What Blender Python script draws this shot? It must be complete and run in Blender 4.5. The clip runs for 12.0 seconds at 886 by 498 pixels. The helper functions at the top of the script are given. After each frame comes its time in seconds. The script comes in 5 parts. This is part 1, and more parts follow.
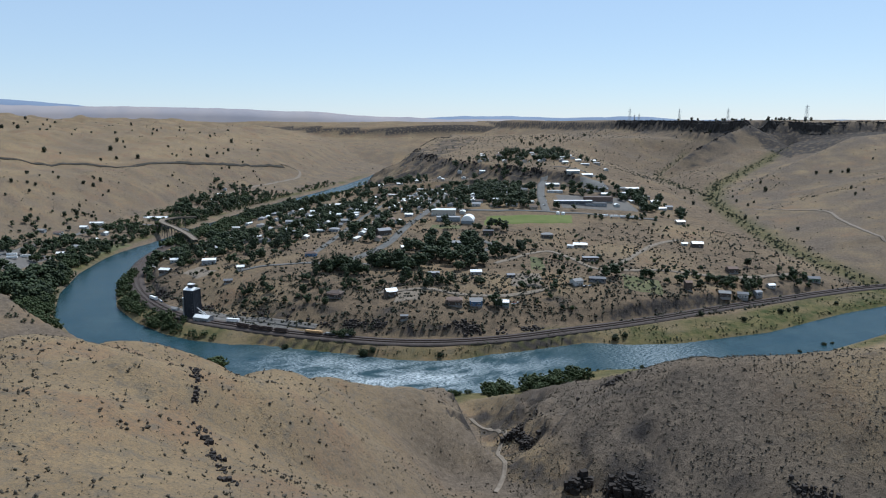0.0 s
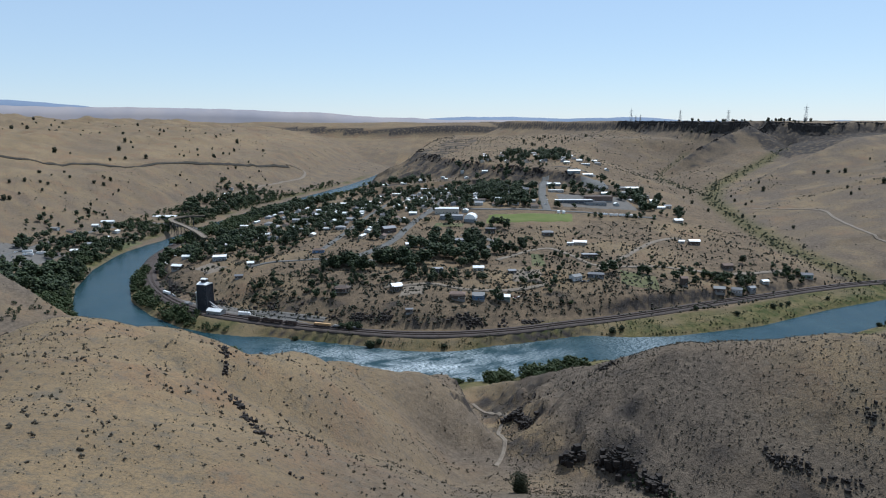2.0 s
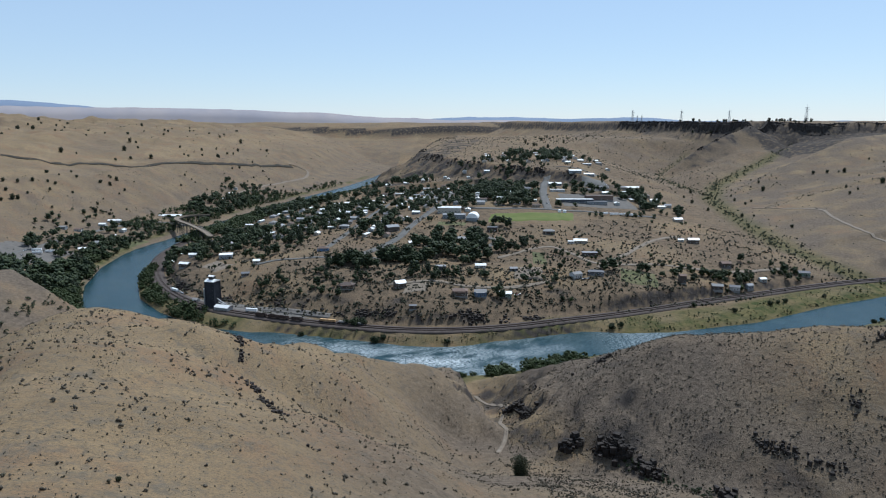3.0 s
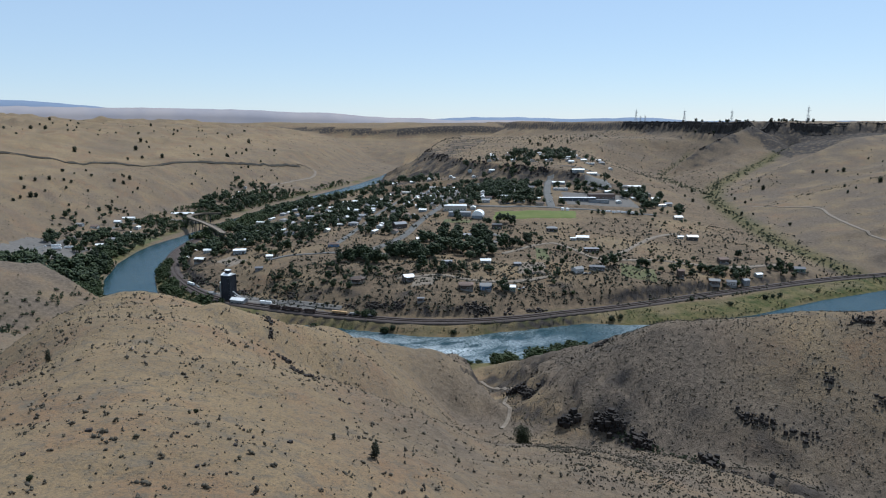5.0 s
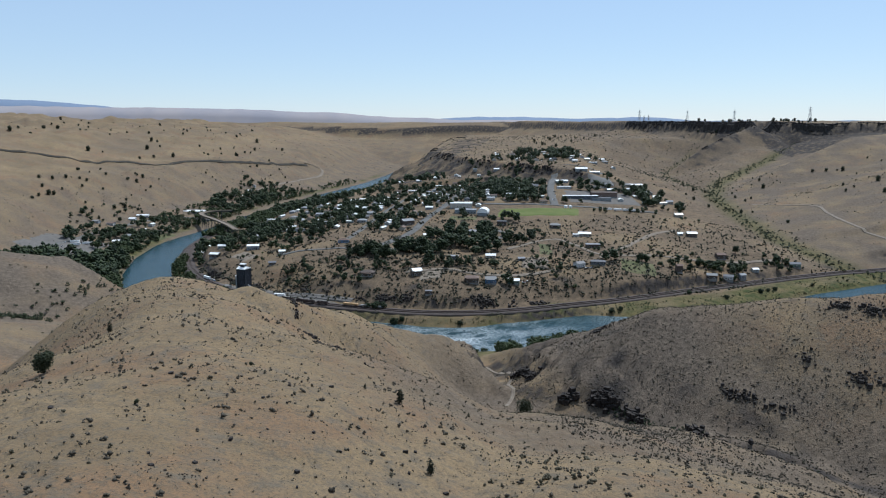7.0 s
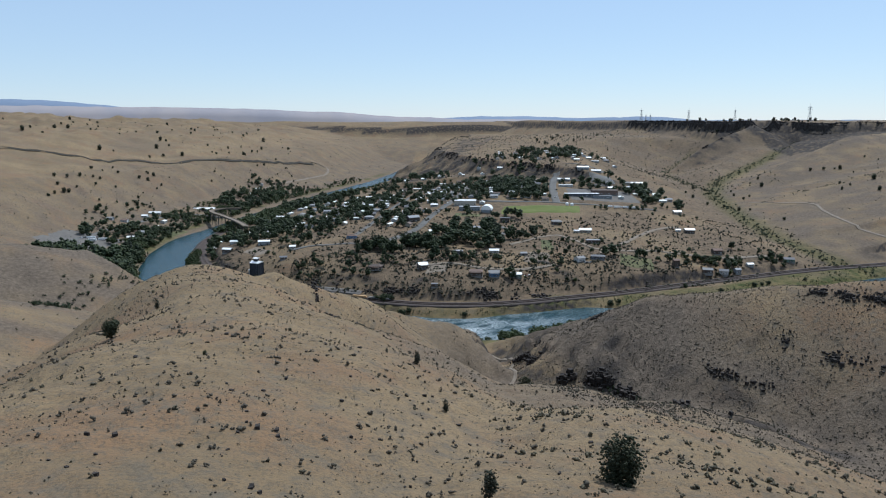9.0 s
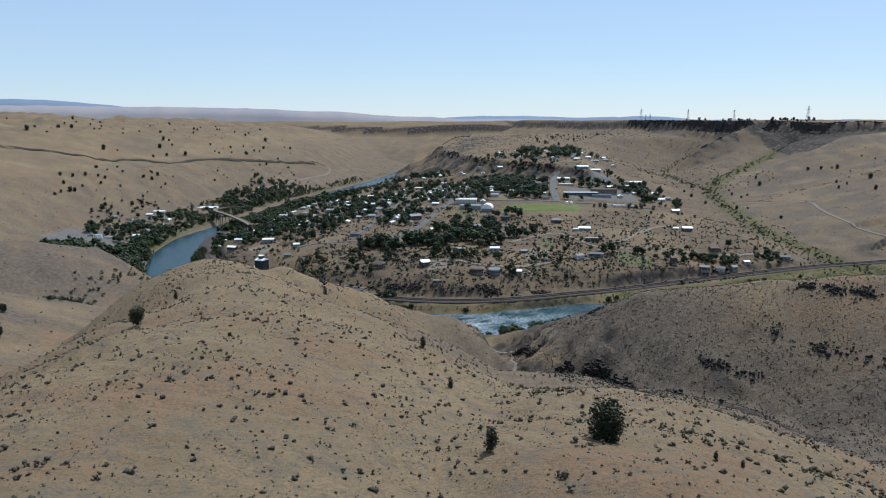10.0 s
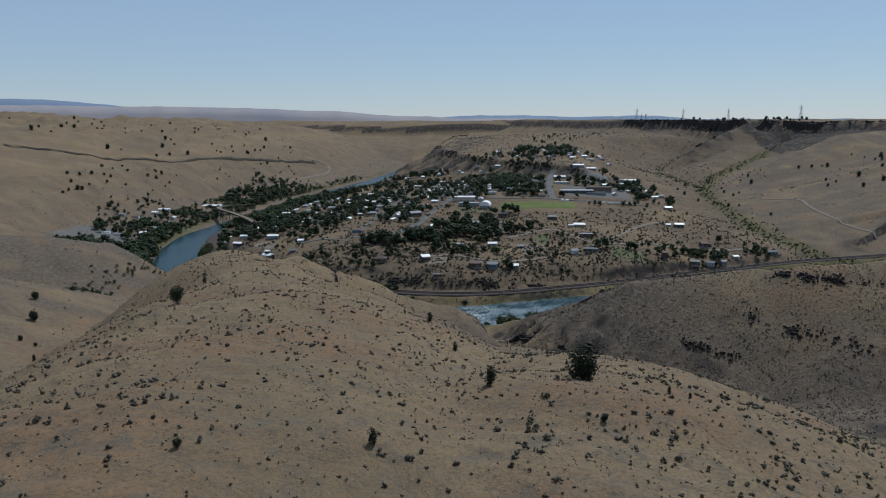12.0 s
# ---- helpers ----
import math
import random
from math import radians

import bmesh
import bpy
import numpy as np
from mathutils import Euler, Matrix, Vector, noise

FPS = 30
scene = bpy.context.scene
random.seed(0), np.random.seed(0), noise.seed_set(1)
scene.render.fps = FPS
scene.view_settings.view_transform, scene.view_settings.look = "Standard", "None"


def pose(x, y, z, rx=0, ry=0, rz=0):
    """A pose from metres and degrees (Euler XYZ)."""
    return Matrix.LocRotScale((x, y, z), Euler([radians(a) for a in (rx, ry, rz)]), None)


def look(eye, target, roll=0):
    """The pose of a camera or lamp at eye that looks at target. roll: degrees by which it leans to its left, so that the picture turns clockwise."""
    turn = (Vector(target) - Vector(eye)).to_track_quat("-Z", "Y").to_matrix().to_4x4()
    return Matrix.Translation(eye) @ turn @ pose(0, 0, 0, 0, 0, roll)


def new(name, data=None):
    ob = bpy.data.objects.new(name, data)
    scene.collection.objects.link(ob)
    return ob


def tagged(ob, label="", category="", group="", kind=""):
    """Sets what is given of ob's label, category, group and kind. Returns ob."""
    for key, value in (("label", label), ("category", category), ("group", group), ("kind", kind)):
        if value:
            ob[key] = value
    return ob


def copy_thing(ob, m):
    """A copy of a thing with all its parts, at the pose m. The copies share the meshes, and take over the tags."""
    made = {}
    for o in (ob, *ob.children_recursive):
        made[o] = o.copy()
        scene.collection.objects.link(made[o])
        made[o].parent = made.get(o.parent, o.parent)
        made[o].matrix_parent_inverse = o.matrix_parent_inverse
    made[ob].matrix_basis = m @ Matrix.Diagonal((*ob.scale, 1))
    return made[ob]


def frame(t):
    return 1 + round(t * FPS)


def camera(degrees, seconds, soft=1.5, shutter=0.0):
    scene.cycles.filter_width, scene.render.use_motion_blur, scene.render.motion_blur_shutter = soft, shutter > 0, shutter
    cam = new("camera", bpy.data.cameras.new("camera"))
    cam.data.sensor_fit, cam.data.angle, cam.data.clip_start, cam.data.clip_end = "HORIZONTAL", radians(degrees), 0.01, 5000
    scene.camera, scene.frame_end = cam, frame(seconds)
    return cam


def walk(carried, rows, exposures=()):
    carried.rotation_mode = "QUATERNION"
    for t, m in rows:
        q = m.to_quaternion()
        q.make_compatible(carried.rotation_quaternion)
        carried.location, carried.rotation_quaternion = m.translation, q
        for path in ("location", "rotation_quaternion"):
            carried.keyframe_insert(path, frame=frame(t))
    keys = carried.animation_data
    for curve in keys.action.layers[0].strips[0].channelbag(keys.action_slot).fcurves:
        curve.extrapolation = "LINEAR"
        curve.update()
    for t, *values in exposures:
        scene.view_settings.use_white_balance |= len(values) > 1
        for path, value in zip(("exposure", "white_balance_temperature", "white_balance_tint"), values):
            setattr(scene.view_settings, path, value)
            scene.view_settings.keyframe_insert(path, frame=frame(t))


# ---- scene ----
EXPOSURES = [(0.0, 0.0, 5900, 10), (11.0, 0.0, 5900, 10), (11.5, -0.33, 5900, 10), (12.0, -0.57, 5900, 10)]
cam = camera(66.0, 12.0, soft=1.1)
PATH = [
    (0.0, pose(0.00, 0.00, 202.00, 79.397, -0.000, 0.000)),
    (0.5, pose(-0.06, -6.10, 202.09, 79.412, -0.000, 0.045)),
    (1.0, pose(-0.23, -12.46, 202.18, 79.426, -0.001, 0.100)),
    (1.5, pose(-0.50, -19.05, 202.25, 79.438, -0.002, 0.164)),
    (2.0, pose(-0.85, -25.84, 202.32, 79.449, -0.003, 0.236)),
    (2.5, pose(-1.26, -32.81, 202.39, 79.457, -0.005, 0.316)),
    (3.0, pose(-1.72, -39.94, 202.45, 79.464, -0.006, 0.402)),
    (4.0, pose(-2.73, -54.60, 202.58, 79.470, -0.009, 0.590)),
    (5.0, pose(-3.80, -69.66, 202.73, 79.467, -0.012, 0.790)),
    (5.5, pose(-4.34, -77.30, 202.82, 79.462, -0.013, 0.891)),
    (6.0, pose(-4.86, -85.00, 202.91, 79.455, -0.013, 0.991)),
    (6.5, pose(-5.37, -92.75, 203.01, 79.446, -0.013, 1.087)),
    (7.0, pose(-5.87, -100.54, 203.12, 79.434, -0.012, 1.178)),
    (8.0, pose(-6.80, -116.20, 203.37, 79.407, -0.009, 1.336)),
    (9.0, pose(-7.67, -131.95, 203.66, 79.375, -0.002, 1.446)),
    (9.5, pose(-8.08, -139.85, 203.82, 79.359, 0.002, 1.478)),
    (10.0, pose(-8.49, -147.77, 203.98, 79.342, 0.008, 1.491)),
    (10.5, pose(-8.89, -155.71, 204.16, 79.326, 0.016, 1.481)),
    (11.0, pose(-9.31, -163.67, 204.35, 79.310, 0.024, 1.447)),
    (11.5, pose(-9.74, -171.66, 204.54, 79.296, 0.034, 1.384)),
    (12.0, pose(-10.20, -179.69, 204.73, 79.285, 0.046, 1.291)),
]
walk(cam, PATH, EXPOSURES)

# ---- light: a clear late-summer morning, the sun high to the right, ahead of the camera ----
SUN_AZ, SUN_EL = radians(34), radians(58)      # azimuth from the view's heading towards the right
world = bpy.data.worlds.new("sky")
scene.world = world
world.use_nodes = True
wn, wl = world.node_tree.nodes, world.node_tree.links
wn.clear()
sky = wn.new("ShaderNodeTexSky")
sky.sky_type = 'NISHITA'
sky.sun_disc = False
sky.sun_elevation, sky.sun_rotation = SUN_EL, SUN_AZ
sky.altitude, sky.air_density, sky.dust_density, sky.ozone_density = 500, 1.0, 0.0, 1.5
wbg, wout = wn.new("ShaderNodeBackground"), wn.new("ShaderNodeOutputWorld")
wbg.inputs["Strength"].default_value = 0.105
haze = wn.new("ShaderNodeMix")
haze.data_type = 'RGBA'
haze.inputs[0].default_value = 0.55
haze.inputs[7].default_value = (5.2, 6.7, 8.3, 1)      # the even pale blue of a bright, slightly hazy day
wl.new(sky.outputs[0], haze.inputs[6])
wl.new(haze.outputs[2], wbg.inputs["Color"])
wl.new(wbg.outputs[0], wout.inputs["Surface"])

sun = new("sun", bpy.data.lights.new("sun", 'SUN'))
sun.data.energy, sun.data.angle, sun.data.color = 4.3, radians(0.53), (0.955, 0.965, 0.93)
sun.matrix_world = look((0, 0, 900), (-math.sin(SUN_AZ) * 900, -math.cos(SUN_AZ) * 900, 900 - 900 * math.tan(SUN_EL)))

# ---- materials ----
def material(name, rough=0.9, metal=0.0, spec=0.25):
    m = bpy.data.materials.new(name)
    m.use_nodes = True
    b = m.node_tree.nodes["Principled BSDF"]
    b.inputs["Roughness"].default_value = rough
    b.inputs["Metallic"].default_value = metal
    b.inputs["Specular IOR Level"].default_value = spec
    return m, m.node_tree.nodes, m.node_tree.links, b


def node(nodes, kind, **values):
    n = nodes.new(kind)
    for key, value in values.items():
        if key in ("blend_type", "data_type", "attribute_name", "operation", "feature", "bump_kind"):
            setattr(n, key, value)
        else:
            n.inputs[key.replace("_", " ")].default_value = value
    return n


def mixed(nodes, links, fac, a, b):
    """A colour mix; fac, a and b are sockets or values."""
    n = nodes.new("ShaderNodeMix")
    n.data_type = 'RGBA'
    for value, i in ((fac, 0), (a, 6), (b, 7)):
        if isinstance(value, (int, float)):
            n.inputs[i].default_value = value
        elif isinstance(value, tuple):
            n.inputs[i].default_value = (*value, 1)
        else:
            links.new(value, n.inputs[i])
    return n.outputs[2]


def noise_fac(nodes, links, scale, lo, hi, detail=4, coord=None, rough=0.55):
    n = nodes.new("ShaderNodeTexNoise")
    n.inputs["Scale"].default_value, n.inputs["Detail"].default_value, n.inputs["Roughness"].default_value = scale, detail, rough
    if coord is not None:
        links.new(coord, n.inputs["Vector"])
    r = nodes.new("ShaderNodeMapRange")
    r.inputs["From Min"].default_value, r.inputs["From Max"].default_value = lo, hi
    links.new(n.outputs["Fac"], r.inputs["Value"])
    return r.outputs["Result"]


def place(nodes):
    return nodes.new("ShaderNodeNewGeometry").outputs["Position"]


def bump(nodes, links, b, height, strength=0.5, distance=0.3):
    n = nodes.new("ShaderNodeBump")
    n.inputs["Strength"].default_value, n.inputs["Distance"].default_value = strength, distance
    links.new(height, n.inputs["Height"])
    links.new(n.outputs["Normal"], b.inputs["Normal"])


def speckled(name, a, b_, scale, rough=0.9, metal=0.0, second=None, spec=0.25, relief=0.0):
    """A surface of two colours mingled at one scale, with a coarser drift of the same, in world metres."""
    m, n, l, b = material(name, rough, metal, spec)
    p = place(n)
    c = mixed(n, l, noise_fac(n, l, scale, 0.35, 0.65, 5, p), a, b_)
    dark = tuple(v * 0.75 for v in a)
    c = mixed(n, l, noise_fac(n, l, scale * 0.13, 0.5, 0.75, 3, p), c, second or dark)
    l.new(c, b.inputs["Base Color"])
    if relief:
        bump(n, l, b, noise_fac(n, l, scale * 2, 0.3, 0.7, 4, p), 0.6, relief)
    return m


def varied(name, shades, rough=0.85, metal=0.0, spec=0.3, grain=0.6):
    """A painted surface whose shade is drawn per object from the given list."""
    m, n, l, b = material(name, rough, metal, spec)
    info = n.new("ShaderNodeObjectInfo")
    ramp = n.new("ShaderNodeValToRGB")
    ramp.color_ramp.interpolation = 'CONSTANT'
    while len(ramp.color_ramp.elements) < len(shades):
        ramp.color_ramp.elements.new(0.5)
    for i, s in enumerate(shades):
        ramp.color_ramp.elements[i].position = i / len(shades)
        ramp.color_ramp.elements[i].color = (*s, 1)
    l.new(info.outputs["Random"], ramp.inputs["Fac"])
    p = place(n)
    c = mixed(n, l, noise_fac(n, l, grain, 0.4, 0.75, 4, p), ramp.outputs["Color"], (0.22, 0.2, 0.17))
    keep = mixed(n, l, 0.25, ramp.outputs["Color"], c)
    l.new(keep, b.inputs["Base Color"])
    return m


def ground_material():
    """Dry bunch-grass hills; the sheet's 'cover' attribute says where green plants (r), rock (g) and bare soil (b) lie."""
    m, n, l, b = material("dry_grassland", 0.95, 0, 0.1)
    p = place(n)
    cover = n.new("ShaderNodeVertexColor")
    cover.layer_name = "cover"
    sep = n.new("ShaderNodeSeparateColor")
    l.new(cover.outputs["Color"], sep.inputs["Color"])
    straw, dun, soil = (0.263, 0.182, 0.1), (0.197, 0.136, 0.077), (0.228, 0.138, 0.076)
    c = mixed(n, l, noise_fac(n, l, 0.012, 0.4, 0.62, 5, p), straw, dun)
    c = mixed(n, l, noise_fac(n, l, 0.022, 0.5, 0.62, 6, p, 0.6), c, soil)
    c = mixed(n, l, noise_fac(n, l, 0.14, 0.52, 0.66, 7, p, 0.7), c, (0.151, 0.121, 0.087))
    c = mixed(n, l, noise_fac(n, l, 0.45, 0.50, 0.70, 6, p, 0.7), c, (0.129, 0.106, 0.076))
    c = mixed(n, l, noise_fac(n, l, 1.6, 0.46, 0.66, 5, p, 0.75), c, (0.113, 0.091, 0.064))
    stone = mixed(n, l, noise_fac(n, l, 0.3, 0.35, 0.65, 6, p, 0.7), (0.162, 0.124, 0.091), (0.084, 0.066, 0.05))
    c = mixed(n, l, cover.outputs["Alpha"], c, stone)
    bare = mixed(n, l, noise_fac(n, l, 0.12, 0.35, 0.65, 6, p, 0.7), (0.175, 0.123, 0.079), (0.085, 0.065, 0.045))
    c = mixed(n, l, sep.outputs["Blue"], c, bare)
    green = mixed(n, l, noise_fac(n, l, 0.12, 0.35, 0.65, 5, p), (0.045, 0.054, 0.018), (0.129, 0.106, 0.046))
    c = mixed(n, l, sep.outputs["Red"], c, green)
    rock = mixed(n, l, noise_fac(n, l, 0.18, 0.35, 0.65, 6, p), (0.03, 0.026, 0.024), (0.069, 0.057, 0.049))
    edge = n.new("ShaderNodeMath")
    edge.operation = 'MULTIPLY_ADD'
    edge.inputs[1].default_value, edge.inputs[2].default_value = 1.6, -0.3
    l.new(sep.outputs["Green"], edge.inputs[0])
    ragged = n.new("ShaderNodeMath")
    ragged.operation = 'MULTIPLY'
    ragged.use_clamp = True
    l.new(edge.outputs[0], ragged.inputs[0])
    l.new(noise_fac(n, l, 0.09, 0.3, 0.55, 5, p), ragged.inputs[1])
    c = mixed(n, l, ragged.outputs[0], c, rock)
    l.new(c, b.inputs["Base Color"])
    bump(n, l, b, noise_fac(n, l, 0.5, 0.3, 0.7, 8, p, 0.72), 0.6, 0.7)
    return m


def water_material():
    m, n, l, b = material("river_water", 0.2, 0, 0.08)
    p = place(n)
    foam = n.new("ShaderNodeVertexColor")
    foam.layer_name = "cover"
    sep = n.new("ShaderNodeSeparateColor")
    l.new(foam.outputs["Color"], sep.inputs["Color"])
    deep = mixed(n, l, noise_fac(n, l, 0.03, 0.35, 0.65, 4, p), (0.012, 0.038, 0.048), (0.024, 0.05, 0.056))
    spots = n.new("ShaderNodeMath")
    spots.operation = 'MULTIPLY'
    spots.use_clamp = True
    l.new(sep.outputs["Red"], spots.inputs[0])
    drawn = n.new("ShaderNodeVectorMath")
    drawn.operation = 'MULTIPLY'
    drawn.inputs[1].default_value = (0.3, 1.0, 1.0)      # streaks drawn out along the current
    l.new(p, drawn.inputs[0])
    l.new(noise_fac(n, l, 1.1, 0.45, 0.59, 10, drawn.outputs[0], 0.75), spots.inputs[1])
    c = mixed(n, l, spots.outputs[0], deep, (0.75, 0.79, 0.8))
    l.new(c, b.inputs["Base Color"])
    rough = n.new("ShaderNodeMapRange")
    rough.inputs["To Min"].default_value, rough.inputs["To Max"].default_value = 0.22, 0.7
    l.new(spots.outputs[0], rough.inputs["Value"])
    l.new(rough.outputs[0], b.inputs["Roughness"])
    bump(n, l, b, noise_fac(n, l, 0.9, 0.3, 0.7, 5, p, 0.65), 0.22, 0.18)
    return m


M_GROUND, M_WATER = ground_material(), water_material()
M_ROCK = speckled("basalt", (0.022, 0.018, 0.016), (0.056, 0.045, 0.038), 0.6, 0.9, relief=0.3)
M_BALLAST = speckled("railway_ballast", (0.056, 0.043, 0.037), (0.089, 0.07, 0.061), 0.8, 0.95)
M_ASPHALT = speckled("worn_asphalt", (0.104, 0.098, 0.09), (0.133, 0.126, 0.116), 0.25, 0.9)
M_CUT = speckled("dark_cut_bank", (0.056, 0.046, 0.037), (0.037, 0.034, 0.025), 0.2, 0.95)
M_DIRT = speckled("dirt_track", (0.215, 0.174, 0.133), (0.155, 0.122, 0.092), 0.3, 0.95)
M_GRAVEL = speckled("yard_gravel", (0.148, 0.133, 0.118), (0.107, 0.096, 0.087), 0.3, 0.95)
M_TURF = speckled("watered_turf", (0.089, 0.115, 0.027), (0.122, 0.133, 0.038), 0.06, 0.95)
M_LAWN = speckled("dry_lawn", (0.078, 0.089, 0.036), (0.133, 0.115, 0.059), 0.12, 0.95)
# horizon hills: tan ground with the paling of distance haze in the base colour
M_HAZEHILL = speckled("haze_paled_hills", (0.32, 0.284, 0.28), (0.264, 0.248, 0.264), 0.004, 1.0)
# horizon mountains: the blue is air haze, painted straight into the base colour
M_HAZERANGE = speckled("haze_blue_range", (0.2, 0.248, 0.328), (0.168, 0.216, 0.296), 0.002, 1.0)


def leaves(name, a, b_):
    m, n, l, b = material(name, 0.7, 0, 0.2)
    info, geo = n.new("ShaderNodeObjectInfo"), n.new("ShaderNodeNewGeometry")
    c = mixed(n, l, geo.outputs["Random Per Island"], a, b_)
    c = mixed(n, l, info.outputs["Random"], c, tuple(v * 0.62 for v in a))
    k = mixed(n, l, 0.6, mixed(n, l, geo.outputs["Random Per Island"], a, b_), c)
    l.new(k, b.inputs["Base Color"])
    return m


M_LEAF = leaves("broadleaf", (0.015, 0.024, 0.012), (0.061, 0.078, 0.033))
M_WILLOW = leaves("willow_leaf", (0.034, 0.051, 0.016), (0.071, 0.088, 0.031))
M_JUNIPER = leaves("juniper_scale", (0.024, 0.031, 0.015), (0.051, 0.054, 0.026))
M_SAGE = leaves("sagebrush_leaf", (0.088, 0.078, 0.048), (0.15, 0.126, 0.078))
M_SHRUB = leaves("dark_shrub_leaf", (0.024, 0.027, 0.016), (0.06, 0.057, 0.034))
M_DRYSHRUB = leaves("dry_shrub_leaf", (0.057, 0.05, 0.031), (0.123, 0.103, 0.064))
M_SAGEDARK = leaves("dark_sagebrush_leaf", (0.058, 0.048, 0.034), (0.112, 0.092, 0.065))
M_BARK = speckled("bark", (0.082, 0.061, 0.044), (0.048, 0.035, 0.027), 3.0, 0.95)

# ---- the lie of the land: river, benches, ridges, rim ----
RIVER = [(1700, 520), (1250, 640), (900, 735), (720, 765), (620, 752), (540, 724), (440, 676), (330, 610), (225, 574), (120, 566), (30, 518), (-45, 515), (-130, 546),
         (-210, 565), (-285, 606), (-335, 650), (-386, 712), (-428, 800), (-461, 905), (-475, 1000), (-478, 1100), (-462, 1280), (-430, 1550), (-360, 1900), (-295, 2200),
         (-258, 2500), (-238, 2800), (-228, 3200), (-226, 3600), (-150, 4000), (0, 4800)]
CREEK = [(600, 745, 3), (520, 800, 9), (482, 928, 25), (500, 1131, 36), (535, 1349, 48), (610, 1520, 57), (720, 1670, 72), (850, 1810, 98), (970, 1930, 138)]
DRAW = [(545, 1400, 50), (545, 1650, 56), (590, 1885, 52), (665, 2005, 72), (730, 2090, 100), (770, 2160, 140)]
RIM = [(120, 4800), (330, 3600), (590, 2840), (640, 2550), (760, 2330), (900, 2060), (1000, 2075), (1090, 2010), (1240, 1990), (1330, 1800), (1400, 1500), (1500, 1200), (1750, 800), (2300, 400), (3000, 300)]
RAVINE = [(5, 480, 1), (22, 400, 11), (26, 345, 25), (33, 300, 38), (62, 268, 43), (90, 238, 47), (114, 182, 55), (172, 133, 63), (260, 70, 78), (360, 0, 98)]
# the edge of the upper terrace, from the far canyon to the front, with the terrace's level
EDGE = [(20, 3400, 122), (-30, 2750, 136), (-60, 2300, 131), (-85, 1960, 117), (-30, 1760, 115), (30, 1610, 112), (130, 1450, 109), (250, 1310, 106), (340, 1225, 103), (430, 1120, 84)]

RAIL = [(900, 815), (700, 835), (529, 795), (438, 762), (361, 727), (293, 697), (227, 664), (168, 637), (115, 617), (60, 596), (8, 585), (-43, 585), (-95, 596), (-150, 613),
        (-199, 632), (-244, 654), (-284, 684), (-330, 737), (-369, 800), (-405, 883), (-425, 958), (-435, 1060), (-425, 1180)]

DITCH = [(-1000, 1300), (-892, 1395), (-840, 1440), (-786, 1520), (-725, 1630), (-652, 1830), (-560, 2080), (-510, 2200)]
# crests: x, y, z along each ridge, then how steeply its flanks fall and how broad its back is
RIDGES = [
    ([(-120, -900, 215), (-70, -300, 176), (-58, -92, 161), (-75, 31, 146), (-92, 90, 137)], 0.9, 110),
    ([(-92, 90, 137.5), (-116, 161, 132.5), (-136, 198, 127.5), (-155, 236, 123.5), (-159, 307, 98), (-167, 350, 78), (-173, 368, 50), (-150, 460, 5)], 0.94, 46),
    ([(-104, 220, 124), (-80, 241, 107), (-78, 284, 93), (-61, 329, 72), (-23, 353, 57), (-6, 410, 34), (-2, 450, 8)], 1.0, 24),
    ([(-70, -300, 176), (-14, -164, 158), (15, -59, 151), (25, -2, 136), (20, 88, 107), (88, 141, 77)], 0.51, 43),
    ([(-330, 585, 22), (-375, 580, 50), (-418, 572, 71), (-460, 520, 84), (-560, 420, 108), (-700, 250, 140)], 0.42, 35),
    ([(-390, 190, 122), (-380, 100, 132), (-330, -50, 150), (-300, -250, 175)], 0.40, 50),
    ([(22, 412, 24), (40, 384, 44), (74, 354, 63), (132, 318, 87), (190, 286, 102), (245, 262, 111), (350, 245, 127), (520, 235, 140), (900, 180, 170)], 0.64, 17),
]
# under the rim: a spur and the near hillside's shoulder, with the fall of their two sides
SPURS = [
    ([(903, 2040, 192), (800, 1975, 163), (700, 1912, 124), (604, 1850, 80)], 1.1, 0.62, 3),
    ([(640, 1400, 64), (760, 1500, 107), (980, 1640, 166), (1160, 1745, 175), (1400, 1840, 180)], 0.62, 0.26, 12),
]


def along(points, x, y):
    """Distance to a line of points, on which side (positive: left of its way), and its height or length there."""
    best = np.full(x.shape, 1e18)
    side, level = np.zeros(x.shape), np.zeros(x.shape)
    run = 0.0
    for a, b in zip(points[:-1], points[1:]):
        dx, dy = b[0] - a[0], b[1] - a[1]
        size = math.hypot(dx, dy)
        u = np.clip(((x - a[0]) * dx + (y - a[1]) * dy) / size ** 2, 0, 1)
        ex, ey = x - a[0] - u * dx, y - a[1] - u * dy
        d = ex * ex + ey * ey
        nearer = d < best
        best = np.where(nearer, d, best)
        side = np.where(nearer, dx * (y - a[1]) - dy * (x - a[0]), side)
        here = a[2] + u * (b[2] - a[2]) if len(a) > 2 else run + u * size
        level = np.where(nearer, here, level)
        run += size
    return np.sqrt(best), np.sign(side), level


def profile(d, *pairs):
    return np.interp(d, pairs[0::2], pairs[1::2])


def soft_max(a, b, k=6.0):
    m = np.maximum(a, b)
    return m + k * np.log1p(np.exp(-np.abs(a - b) / k))


